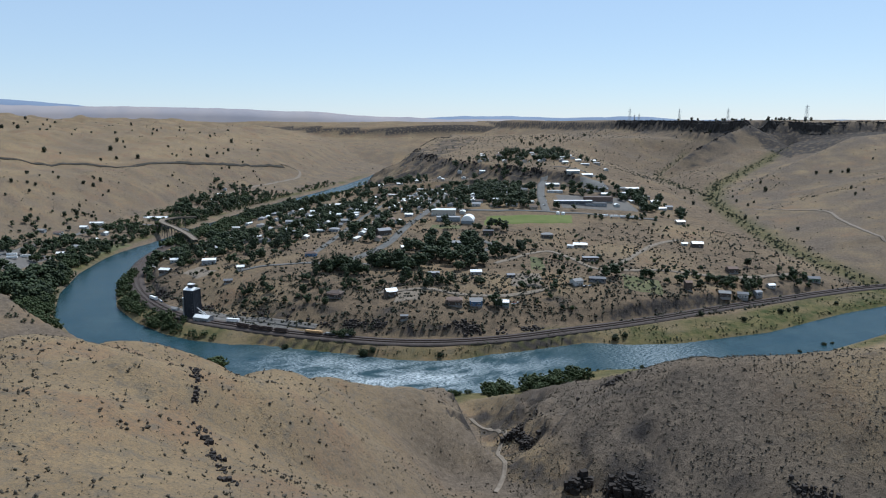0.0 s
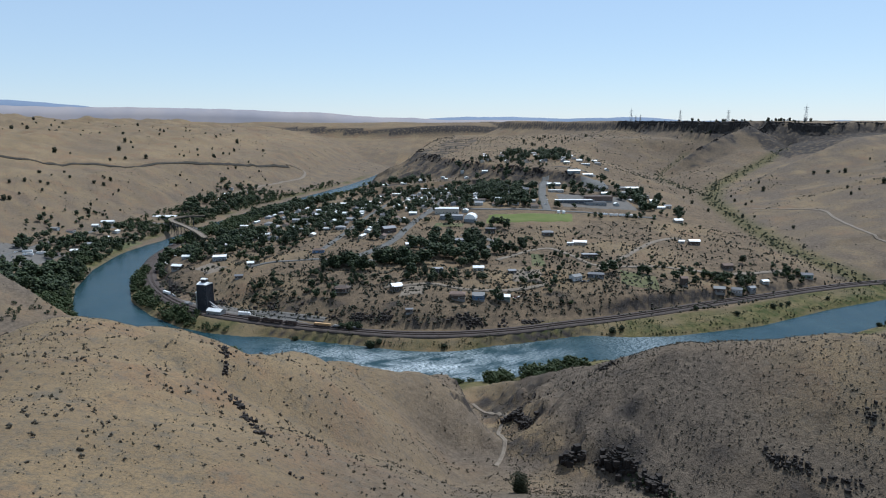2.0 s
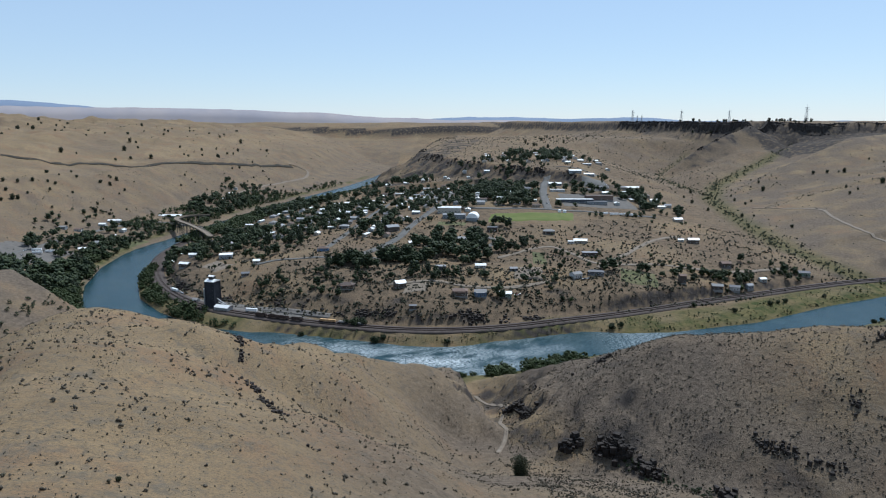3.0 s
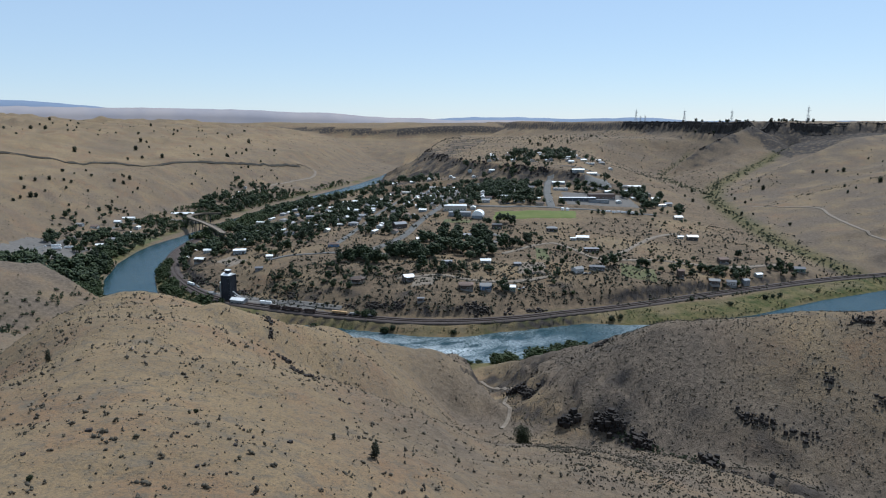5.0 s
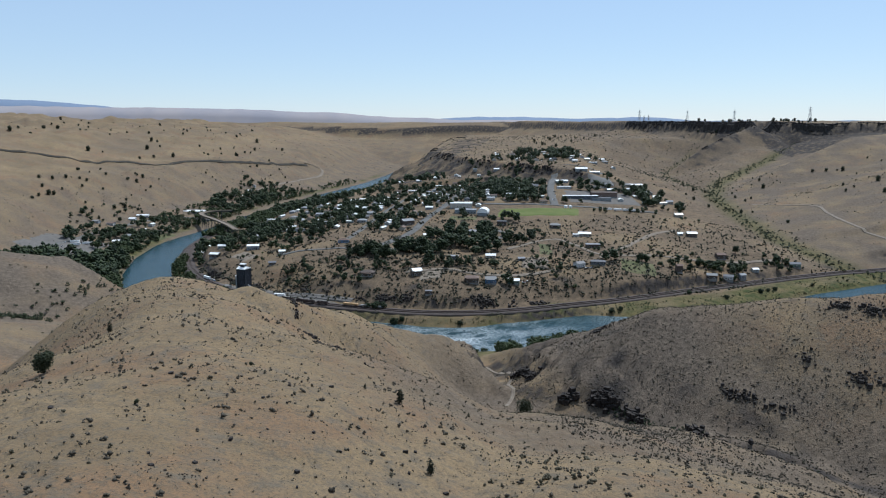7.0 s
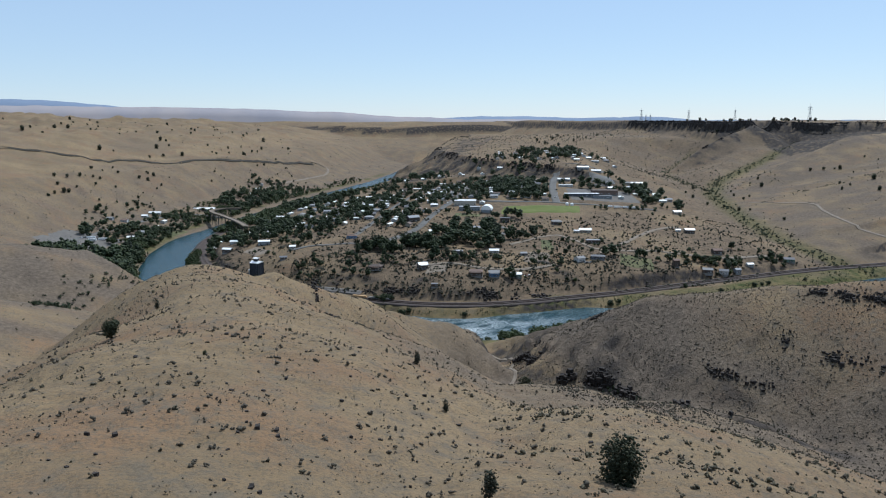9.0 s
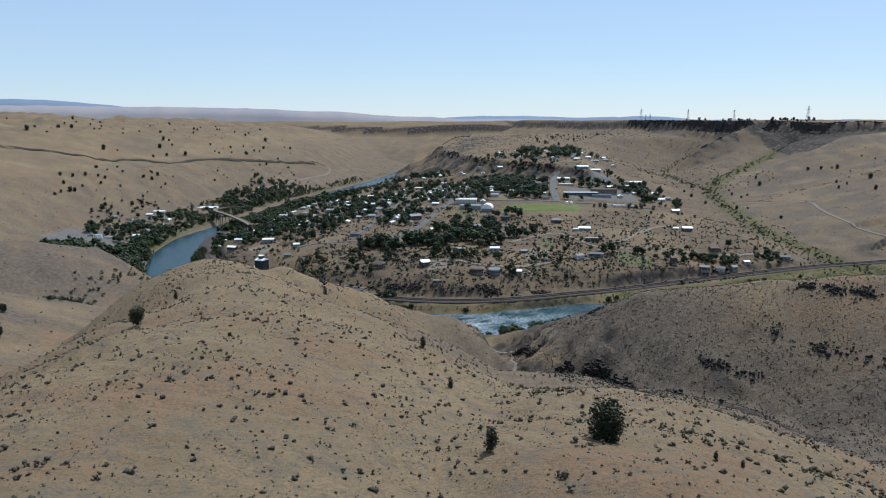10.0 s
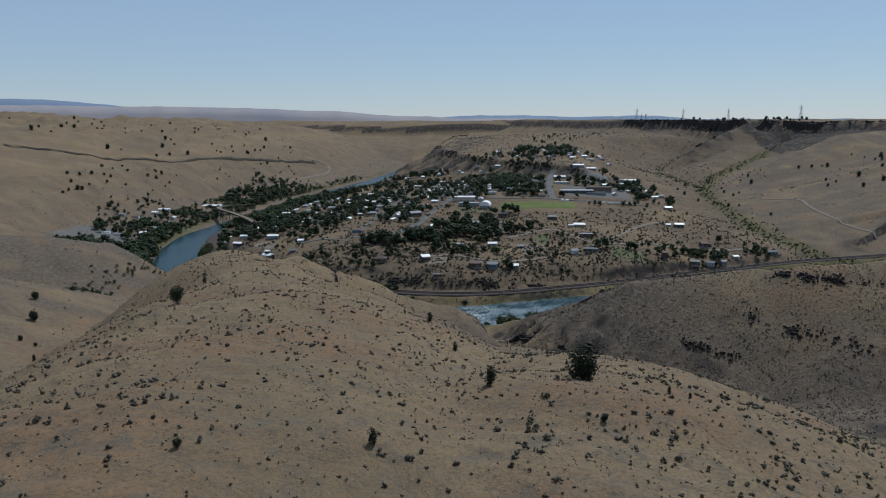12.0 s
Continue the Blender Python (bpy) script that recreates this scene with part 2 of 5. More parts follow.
def ridge(crest, left, right, w, x, y):
    """The height of a ridge: its crest, falling away on either side from a rounded back."""
    out = np.full(x.shape, -1e3)
    for a, b in zip(crest[:-1], crest[1:]):
        dx, dy = b[0] - a[0], b[1] - a[1]
        u = np.clip(((x - a[0]) * dx + (y - a[1]) * dy) / (dx * dx + dy * dy), 0, 1)
        ex, ey = x - a[0] - u * dx, y - a[1] - u * dy
        k = np.where(dx * (y - a[1]) - dy * (x - a[0]) > 0, left, right)
        out = np.maximum(out, a[2] + u * (b[2] - a[2]) - k * (np.sqrt(ex * ex + ey * ey + w * w) - w))
    return out


def waves(x, y, size, seed):
    """Cheap rolling noise: a sum of turned sines, about -1 to 1."""
    r = random.Random(seed)
    total = np.zeros(x.shape)
    for i in range(7):
        a, s, ph = r.uniform(0, math.tau), size * r.uniform(0.6, 1.7), r.uniform(0, math.tau)
        total += np.sin((x * math.cos(a) + y * math.sin(a)) * math.tau / s + ph + 1.3 * np.sin((y * math.cos(a) - x * math.sin(a)) * math.tau / (s * 1.7) + ph * 2))
    return total / 3.2


def height(x, y):
    """The ground's height over the river, in metres."""
    x, y = np.asarray(x, float), np.asarray(y, float)
    dr, sr, run = along(RIVER, x, y)
    dr = dr + profile(y, 1040, 0, 1130, 13, 2000, 13, 2200, 8, 2700, 8) * (x < -100)
    town = sr < 0
    shelf = profile(x, -235, 0, -170, 14, 110, 14, 175, 0) * (y < 680) * town      # the bank under the railway is narrow
    dr = dr - shelf * np.clip((75 - dr) / 25, 0, 1)
    # the town's bench inside the bend
    yard = dr - 26 * np.exp(-((x + 245) / 80) ** 2) * (dr > 60) * np.clip((dr - 60) / 20, 0, 1)
    yard = yard + 16 * np.clip((-275 - x) / 40, 0, 1) * np.clip((dr - 62) / 15, 0, 1) * (y < 1000)
    bench = profile(yard, 0, -2, 28, -1.2, 36, 3, 50, 6, 62, 7, 74, 9.5, 85, 16, 97, 23, 120, 30, 150, 36, 290, 46, 430, 60, 560, 76, 700, 90, 1000, 98)
    easy = profile(dr, 0, -2, 28, -1.2, 36, 3, 50, 6, 80, 8, 104, 15, 150, 27, 290, 44, 430, 60, 560, 76, 700, 90, 1000, 98)
    easy = np.where(y > 1450, np.interp(dr - np.clip((y - 1450) / 8, 0, 60), [0, 40, 100, 215, 285, 400, 560, 800], [-2, 4, 9, 24, 56, 70, 80, 92]), easy)
    turn = np.maximum(np.clip((y - 850) / 130, 0, 1), 0.9 * np.clip((x - 170) / 140, 0, 1))
    bench = bench * (1 - turn) + easy * turn
    bench = bench + profile(y, 1250, 0, 1400, 2, 1700, 8, 2300, 22, 3000, 26) * np.clip((dr - 120) / 300, 0, 1)
    # the upper terrace, with a cliffy edge over the town and the far canyon
    de, se, ze = along(EDGE, x, y)
    drop = profile(de, 0, 0, 7, 9, 40, 28, 90, 52, 130, 82, 170, 118, 300, 260) * (1 + 1.3 * np.clip((y - 1960) / 300, 0, 1))
    drop = drop * (1 + 0.12 * waves(x, y, 70, 61)) + 4 * np.abs(waves(x, y, 55, 62)) * np.clip(de / 30, 0, 1) * np.clip((140 - de) / 60, 0, 1)
    step = np.where(se > 0, ze + 0.035 * np.minimum(de, 600), ze - drop)
    bench = np.where((y > 1050) & (dr > 60), np.maximum(bench, step), bench)
    dc, sc, zc = along(CREEK, x, y)
    dd, sd, zd = along(DRAW, x, y)
    west = zc + profile(dc, 0, 0, 25, 2, 120, 22, 240, 50, 500, 150)
    west = np.minimum(west, zd + profile(dd, 0, 0, 20, 2, 150, 40, 400, 120))
    east = zc + profile(dc, 0, 0, 30, 3, 150, 18, 400, 68, 650, 125, 760, 150, 1200, 180)
    east = np.minimum(east, 168 + 0.008 * dc)
    inside = np.where(sc > 0, -soft_max(-bench, -west, 4), east)
    inside = np.where(dr < 110, np.minimum(inside, bench), inside)
    dm, sm, _ = along(RIM, x, y)
    below = np.where(sm > 0, 0, dm)
    fall = 202 + 4 * waves(x, y, 400, 5) - profile(below, 0, 0, 14, 30, 130, 76, 260, 112, 420, 150, 700, 195, 900, 240)
    fall = fall + waves(x, y, 90, 6) * profile(below, 0, 0, 30, 0, 80, 5, 300, 5, 500, 0)
    fall = fall - np.clip((below - 35) / 60, 0, 1) * (60 * np.exp(-(dd / 95) ** 2) * np.clip((y - 1870) / 80, 0, 1) + 55 * np.exp(-(dc / 95) ** 2) * np.clip((y - 1750) / 70, 0, 1))      # hollows either side of the spur
    fall = fall + (6 * np.abs(waves(x, y, 130, 65)) - 3) * profile(below, 20, 0, 90, 1, 420, 1, 600, 0)
    inside = np.where(y > 900, soft_max(inside, fall, 5), inside)
    # beyond the river to the left: flats, then a long rise to the upland
    upland = profile(dr, 0, -2, 28, -1.2, 38, 3, 60, 6, 110, 17, 165, 28, 300, 98, 330, 103, 460, 127, 680, 162, 1100, 188, 1800, 215, 3000, 262)
    folds = 7 * np.abs(waves(x, y, 330, 63)) + 3.0 * np.abs(waves(x, y, 120, 64))
    upland = upland + (folds - 4) * profile(dr, 120, 0, 300, 1.0, 500, 0.6, 700, 1.4, 1500, 2.6)
    dk, sk, _ = along(DITCH, x, y)      # the cut bank above the ditch grade
    upland = upland + 5.5 * np.where(sk > 0, np.clip(dk / 7, 0, 1), 0) * np.clip((60 - dk) / 50, 0, 1)
    upland = upland + waves(x, y, 240, 17) * profile(dr, 250, 0, 600, 4) + waves(x, y, 520, 2) * profile(dr, 150, 0, 400, 6, 1200, 12)
    # the near side: ridges and ravines
    near = profile(dr, 0, -2, 28, -1.2, 36, 2, 70, 8, 250, 36, 600, 80, 1500, 130)
    dv, sv, zv = along(RAVINE, x, y)
    near = np.minimum(near, zv + profile(dv, 0, 0, 6, 0.5, 30, 9, 200, 60))
    for crest, k, w in RIDGES:
        near = soft_max(near, ridge(crest, k, k, w, x, y), 2.0)
    near = np.minimum(near, profile(dr, 0, -2, 28, -1.2, 36, 3, 60, 16, 90, 55, 120, 100, 200, 300))
    steep = profile(dv, 0, 0, 5, 0.4, 14, 6, 30, 17, 60, 34, 130, 74, 200, 150)
    crag = 1 + np.clip(0.28 * waves(x, y, 26, 68) + 0.16 * waves(x, y, 9, 69), -0.35, 0.5) * np.clip((48 - dv) / 24, 0, 1)
    near = np.minimum(near, zv + crag * np.where(sv > 0, steep, profile(dv, 0, 0, 4, 0.5, 9, 8, 18, 25, 40, 50, 130, 140)))
    for crest, back, front, w in SPURS:
        left = crest[0][0] < 700
        inside = np.where(y > 1150, soft_max(inside, ridge(crest, back if left else front, front if left else back, w, x, y), 2), inside)
    gully = np.minimum(zc + profile(dc, 0, 0, 12, 3, 90, 64, 150, 112, 300, 280), zd + profile(dd, 0, 0, 12, 3, 90, 64, 150, 112, 300, 280))
    inside = np.where((y > 1400) & (sm < 0), np.minimum(inside, gully + 4), inside)
    low = np.clip((y - 500) / 500, 0, 1)
    low = low * low * (3 - 2 * low)
    outside = np.where(x < 0, near * (1 - low) + upland * low, near)
    dt, _, _ = along(RAIL, x, y)
    flat = np.clip((17 - dt) / 6, 0, 1) * (y < 1200) * (x < 640)
    inside = inside * (1 - flat) + 7.5 * flat
    z = np.where(town, inside, outside)
    z = np.maximum(z, profile(y, 3000, -20, 3300, 60, 3700, 120, 3760, 172, 3900, 196, 4300, 200) + 5 * waves(x, y, 700, 12))
    rough = waves(x, y, 34, 3) * 0.8 + waves(x, y, 12, 4) * 0.3
    return z + rough * np.clip((dr - 45) / 60, 0, 1) * np.clip((dt - 12) / 20, 0, 1) * np.where(town & (y < 1700), 0.5, 1)


def ground_at(x, y):
    return float(height(np.array([x]), np.array([y]))[0])


def grid_mesh(name, x, y, z, closed, cover, mat):
    """A mesh over a grid of places (rows, columns)."""
    rows, cols = x.shape
    me = bpy.data.meshes.new(name)
    idx = np.arange(rows * cols).reshape(rows, cols)
    nxt = np.roll(idx, -1, axis=1) if closed else idx[:, 1:]
    cur = idx if closed else idx[:, :-1]
    quads = np.stack([cur[:-1], nxt[:-1], nxt[1:], cur[1:]], -1).reshape(-1, 4)
    me.vertices.add(rows * cols)
    me.vertices.foreach_set("co", np.stack([x, y, z], -1).astype(np.float32).ravel())
    me.loops.add(quads.size)
    me.loops.foreach_set("vertex_index", quads.ravel().astype(np.int32))
    me.polygons.add(len(quads))
    me.polygons.foreach_set("loop_start", np.arange(0, quads.size, 4, dtype=np.int32))
    me.update(calc_edges=True)
    me.polygons.foreach_set("use_smooth", np.ones(len(quads), bool))
    if cover is not None:
        at = me.color_attributes.new("cover", 'FLOAT_COLOR', 'POINT')
        at.data.foreach_set("color", cover.astype(np.float32).ravel())
    me.materials.append(mat)
    return new(name, me)


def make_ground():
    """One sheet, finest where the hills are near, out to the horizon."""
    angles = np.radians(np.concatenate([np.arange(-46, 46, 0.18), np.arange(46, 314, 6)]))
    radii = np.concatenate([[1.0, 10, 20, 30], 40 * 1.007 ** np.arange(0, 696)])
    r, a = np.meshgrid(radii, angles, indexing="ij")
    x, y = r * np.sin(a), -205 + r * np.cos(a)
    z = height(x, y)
    dr, sr, run = along(RIVER, x, y)
    town = sr < 0
    dm, sm, _ = along(RIM, x, y)
    dc, _, zc = along(CREEK, x, y)
    dd, _, zd = along(DRAW, x, y)
    dv, _, _ = along(RAVINE, x, y)
    gy = np.gradient(z, axis=0) / np.maximum(np.gradient(r, axis=0), 1e-6)
    gx = np.gradient(z, axis=1) / (np.maximum(r, 1) * np.maximum(np.gradient(a, axis=1), 1e-6))
    slope = np.sqrt(gx * gx + gy * gy)
    patch = waves(x, y, 60, 8)
    green = np.clip(1.2 - np.abs(dr - 40) / 12, 0, 1) * np.clip(0.62 + 0.5 * waves(x, y, 120, 9) + 0.5 * np.clip(1 - np.abs(x - 300) / 160, 0, 1), 0.05, 1)
    green = np.maximum(green, np.clip(1.2 - dc / 26, 0, 1) * 0.75 * (y > 800) * (z < 130) * town)
    green = np.maximum(green, np.clip(1.1 - dd / 16, 0, 1) * 0.3 * (y > 1300) * (z < 110) * town)
    meadow = np.clip((x - 150) / 60, 0, 1) * (x < 640) * np.clip((76 - dr) / 8, 0, 1) * np.clip(0.85 + 0.35 * patch, 0, 1)
    green = np.maximum(green, np.where(town & (y < 900), meadow, 0))
    green = np.maximum(green, np.where(~town & (x > -60) & (x < 260) & (y < 620), 0.85 * np.clip((62 - dr) / 12, 0, 1), 0))
    rock = np.clip((slope - np.where(town, 0.62, 0.95)) * 2.2 + 0.25 * patch, 0, 1)
    rock = np.maximum(rock, np.where((sm < 0) & (dm < 240), np.clip(1.1 + 0.6 * patch + 0.4 * waves(x, y, 130, 14) - dm / np.where(x > 925, 130, np.where(x > 690, 60, 32)), 0, 1), 0) * (y > 1500))
    d1, s1, _ = along(SPURS[0][0], x, y)
    d2, s2, _ = along(SPURS[1][0], x, y)
    bowl = (sm < 0) & (dm < 270) & (s2 > 0) & (x > 900) & (x < 1280) & (y > 1770)
    rock = np.maximum(rock, np.where(bowl, np.clip(1.9 + 0.4 * patch - dm / 300, 0, 1), 0))
    rock = np.maximum(rock, np.where((sm < 0) & (s1 < 0) & (d1 < 70) & (x > 690) & (y > 1850), np.clip(1.0 + 0.6 * patch - d1 / 70, 0, 1), 0))
    rock = np.maximum(rock, np.where((s1 > 0) & (d1 < 60) & (x > 650) & (x < 830) & (y > 1780), np.clip(0.75 + 0.7 * patch - d1 / 90, 0, 1), 0))
    rock = np.maximum(rock, np.where(town & (y < 1200) & (dr > 74) & (dr < 108), np.clip(0.05 + 0.5 * patch, 0, 1), 0))
    rock = np.maximum(rock, np.where(~town & (y < 430) & (along(RAVINE, x, y)[1] > 0), np.clip(0.5 + 0.55 * patch + 0.4 * waves(x, y, 23, 18) - dv / 110, 0, 0.8), 0))
    green = np.maximum(green, np.where(town & (y < 720) & (x < 190), np.clip(0.45 + 0.5 * patch, 0, 0.9) * np.clip((70 - dr) / 8, 0, 1), 0))
    green = green * np.clip((2700 - y) / 200, 0, 1)
    de, se, _ = along(EDGE, x, y)
    rock = np.maximum(rock, np.where(town & (se < 0) & (y > 1180) & (de < 130), np.clip(0.95 + 0.55 * patch - de / 150, 0, 1), 0))
    rock = np.maximum(rock, np.where(town & (y > 1480) & (y < 2600) & (dr > 260) & (dr < 375), np.clip(0.55 + 0.7 * patch, 0, 1), 0))
    rock = np.maximum(rock, np.where((y > 3722) & (y < 3764) & (x > -1100) & (x < 300), 1.0, 0))
    bare = np.clip(0.75 + 0.5 * waves(x, y, 140, 11), 0, 1) * (town & (dr > 60)) * profile(y, 1300, 1, 2300, 0.5) * np.where(along(CREEK, x, y)[1] > 0, 1, 0.1)
    # stony, sparse ground: the hill beyond the ravine and the foot of the far hillside
    stony = np.where(~town & (x > 40) & (y < 600), np.clip(1.2 - 0.25 * patch - np.clip((x - 90) / 110, 0, 0.95) * np.clip((y - 150) / 80, 0.15, 1), 0, 1) * np.clip((dv + (x - 60)) / 30, 0, 1) * (dr > 60), 0)
    sv = along(RAVINE, x, y)[1]
    stony = stony * (sv > 0)
    stony = np.maximum(stony, np.where(~town & (y < 520) & (sv < 0), np.clip((x + 65) / 90, 0, 0.8) * np.clip((y - 20) / 110, 0.2, 1) * np.clip(1 + 0.4 * patch, 0, 1.3), 0))
    stony = np.maximum(stony, np.where(~town & (y > 600) & (z < 105), np.clip(0.75 + 0.3 * patch - z / 220, 0, 1), 0))
    stony = np.maximum(stony, np.where(town & (y > 700) & (x > 450), np.clip(0.65 + 0.4 * patch + 0.3 * waves(x, y, 220, 15), 0, 1), 0))
    stony = np.maximum(stony, np.where(~town & (x < -210) & (y < 640), np.clip(0.45 + 0.4 * patch + (-x - 250) / 300, 0, 1), 0))
    stony = np.maximum(stony, np.where((~town & (y > 600)) | (y > 1900), np.clip(0.12 + 0.3 * waves(x, y, 300, 66), 0.0, 0.5), 0))
    cover = np.stack([green, rock, bare, stony], -1)
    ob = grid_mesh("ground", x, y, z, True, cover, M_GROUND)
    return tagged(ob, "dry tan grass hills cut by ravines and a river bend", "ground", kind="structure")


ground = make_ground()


def bent(points, step):
    """A smooth line through the points, at even steps."""
    p = np.array(points, float)
    p = np.vstack([2 * p[0] - p[1], p, 2 * p[-1] - p[-2]])
    out = []
    for i in range(1, len(p) - 2):
        n = max(2, int(np.linalg.norm(p[i + 1, :2] - p[i, :2]) / step))
        for u in np.arange(n) / n:
            out.append(0.5 * ((2 * p[i]) + (p[i + 1] - p[i - 1]) * u + (2 * p[i - 1] - 5 * p[i] + 4 * p[i + 1] - p[i + 2]) * u ** 2
                              + (3 * p[i] - p[i - 1] - 3 * p[i + 1] + p[i + 2]) * u ** 3))
    out.append(p[-2])
    return np.array(out)


def make_river():
    line = bent(RIVER, 6)
    way = np.gradient(line, axis=0)
    way /= np.linalg.norm(way, axis=1)[:, None]
    across = np.linspace(-46, 46, 19)
    x = line[:, 0:1] - way[:, 1:2] * across
    y = line[:, 1:2] + way[:, 0:1] * across
    z = np.zeros_like(x)
    foam = np.clip(1.35 - np.abs(x + 30) / 120, 0, 1) * (y < 640) * np.clip(1.1 - np.abs(across)[None] / 60, 0, 1)
    foam = foam * np.clip(0.55 + 0.35 * waves(x * 0.6, y, 34, 51) + 0.35 * waves(x * 0.4, y * 1.6, 15, 52), 0, 1)
    foam = np.maximum(foam, 0.35 * np.clip(1.1 - np.abs(x - 190) / 60, 0, 1) * (y < 640))
    cover = np.stack([foam, foam, foam, np.ones_like(foam)], -1)
    return tagged(grid_mesh("river_water", x, y, z, False, cover, M_WATER), "blue river with white riffles in its bend", "water", kind="structure")


river = make_river()


def ribbon(name, points, width, mat, lift=0.5, step=6.0, crown=0.0, category="road", label=""):
    """A strip of ground cover laid along a line."""
    line = bent(points, step)
    way = np.gradient(line, axis=0)
    way /= np.maximum(np.linalg.norm(way, axis=1), 1e-6)[:, None]
    across = np.linspace(-width / 2, width / 2, 5)
    x = line[:, 0:1] - way[:, 1:2] * across
    y = line[:, 1:2] + way[:, 0:1] * across
    z = height(x, y)
    z = np.maximum(z, z[:, 2:3] - 0.6) + lift + crown * (1 - (2 * across / width) ** 2)[None]
    edge = np.concatenate([z[:, :1] - 1.6, z, z[:, -1:] - 1.6], axis=1)
    ex = np.concatenate([x[:, :1] * 1.0, x, x[:, -1:]], axis=1)
    ey = np.concatenate([y[:, :1] * 1.0, y, y[:, -1:]], axis=1)
    return tagged(grid_mesh(name, ex, ey, edge, False, None, mat), label, category, kind="structure")


rail_bed = ribbon("railway_bed", RAIL, 19, M_BALLAST, 0.6, crown=0.5, category="railway bed", label="brown gravel railway bed along the river bank")

# ---- builders ----
def part(name, bm, mat, parent=None, label=""):
    """Links a bmesh as one mesh object, under a thing or a part."""
    me = bpy.data.meshes.new(name)
    bm.to_mesh(me)
    bm.free()
    for m in (mat if isinstance(mat, (list, tuple)) else [mat]):
        me.materials.append(m)
    ob = new(name, me)
    if parent is not None:
        ob.parent = parent
    return tagged(ob, label)


def box(bm, x0, x1, y0, y1, z0, z1, m=None):
    vs = [bm.verts.new(m @ Vector((x, y, z)) if m else (x, y, z)) for z in (z0, z1) for x, y in ((x0, y0), (x1, y0), (x1, y1), (x0, y1))]
    for f in ((3, 2, 1, 0), (4, 5, 6, 7), (0, 1, 5, 4), (1, 2, 6, 5), (2, 3, 7, 6), (3, 0, 4, 7)):
        bm.faces.new([vs[i] for i in f])


def prism(bm, section, x0, x1):
    """A section of (y, z) points drawn along x."""
    a, b = [bm.verts.new((x0, y, z)) for y, z in section], [bm.verts.new((x1, y, z)) for y, z in section]
    n = len(section)
    bm.faces.new(a[::-1]), bm.faces.new(b)
    for i in range(n):
        bm.faces.new((a[i], a[(i + 1) % n], b[(i + 1) % n], b[i]))


def beam(bm, a, b, r, r2=None, sides=4):
    """A tapered bar from a to b."""
    a, b = Vector(a), Vector(b)
    q = (b - a).to_track_quat("Z", "Y")
    rings = []
    for c, rad in ((a, r), (b, r if r2 is None else r2)):
        rings.append([bm.verts.new(c + q @ Vector((rad * math.cos(math.tau * (i + 0.5) / sides), rad * math.sin(math.tau * (i + 0.5) / sides), 0))) for i in range(sides)])
    for i in range(sides):
        bm.faces.new((rings[0][i], rings[0][(i + 1) % sides], rings[1][(i + 1) % sides], rings[1][i]))
    bm.faces.new(rings[0][::-1]), bm.faces.new(rings[1])


OCTA = np.array([(1, 0, 0), (0, 1, 0), (-1, 0, 0), (0, -1, 0), (0, 0, 1), (0, 0, -1)], float)
OCTA_F = np.array([(0, 1, 4), (1, 2, 4), (2, 3, 4), (3, 0, 4), (1, 0, 5), (2, 1, 5), (3, 2, 5), (0, 3, 5)])


def tri_object(name, verts, faces, mat, parent=None):
    me = bpy.data.meshes.new(name)
    me.vertices.add(len(verts))
    me.vertices.foreach_set("co", np.asarray(verts, np.float32).ravel())
    me.loops.add(faces.size)
    me.loops.foreach_set("vertex_index", np.asarray(faces, np.int32).ravel())
    me.polygons.add(len(faces))
    me.polygons.foreach_set("loop_start", np.arange(0, faces.size, 3, dtype=np.int32))
    me.update(calc_edges=True)
    me.materials.append(mat)
    ob = new(name, me)
    if parent is not None:
        ob.parent = parent
    return ob


def clumps(centres, sizes, rng, flat=0.8):
    """Jagged tufts: a jittered, turned eight-faced lump at each centre."""
    n = len(centres)
    v = OCTA[None] * rng.uniform(0.55, 1.25, (n, 6, 1)) + rng.normal(0, 0.16, (n, 6, 3))
    a = rng.uniform(0, math.tau, n)
    c, s = np.cos(a)[:, None], np.sin(a)[:, None]
    v = np.stack([v[..., 0] * c - v[..., 1] * s, v[..., 0] * s + v[..., 1] * c, v[..., 2] * flat], -1)
    v = v * np.asarray(sizes).reshape(n, 1, 1) + np.asarray(centres)[:, None, :]
    f = OCTA_F[None] + (np.arange(n) * 6)[:, None, None]
    return v.reshape(-1, 3), f.reshape(-1, 3)


def sprays(centres, sizes, rng):
    """Loose leaf sprays: three-cornered leaves at each centre, turned any way."""
    n = len(centres)
    v = rng.normal(0, 0.6, (n, 3, 3)) * np.asarray(sizes).reshape(n, 1, 1) + np.asarray(centres)[:, None, :]
    return v.reshape(-1, 3), np.arange(n * 3).reshape(n, 3)


def joined(*lots):
    vs, fs, k = [], [], 0
    for v, f in lots:
        vs.append(v), fs.append(f + k)
        k += len(v)
    return np.concatenate(vs), np.concatenate(fs)


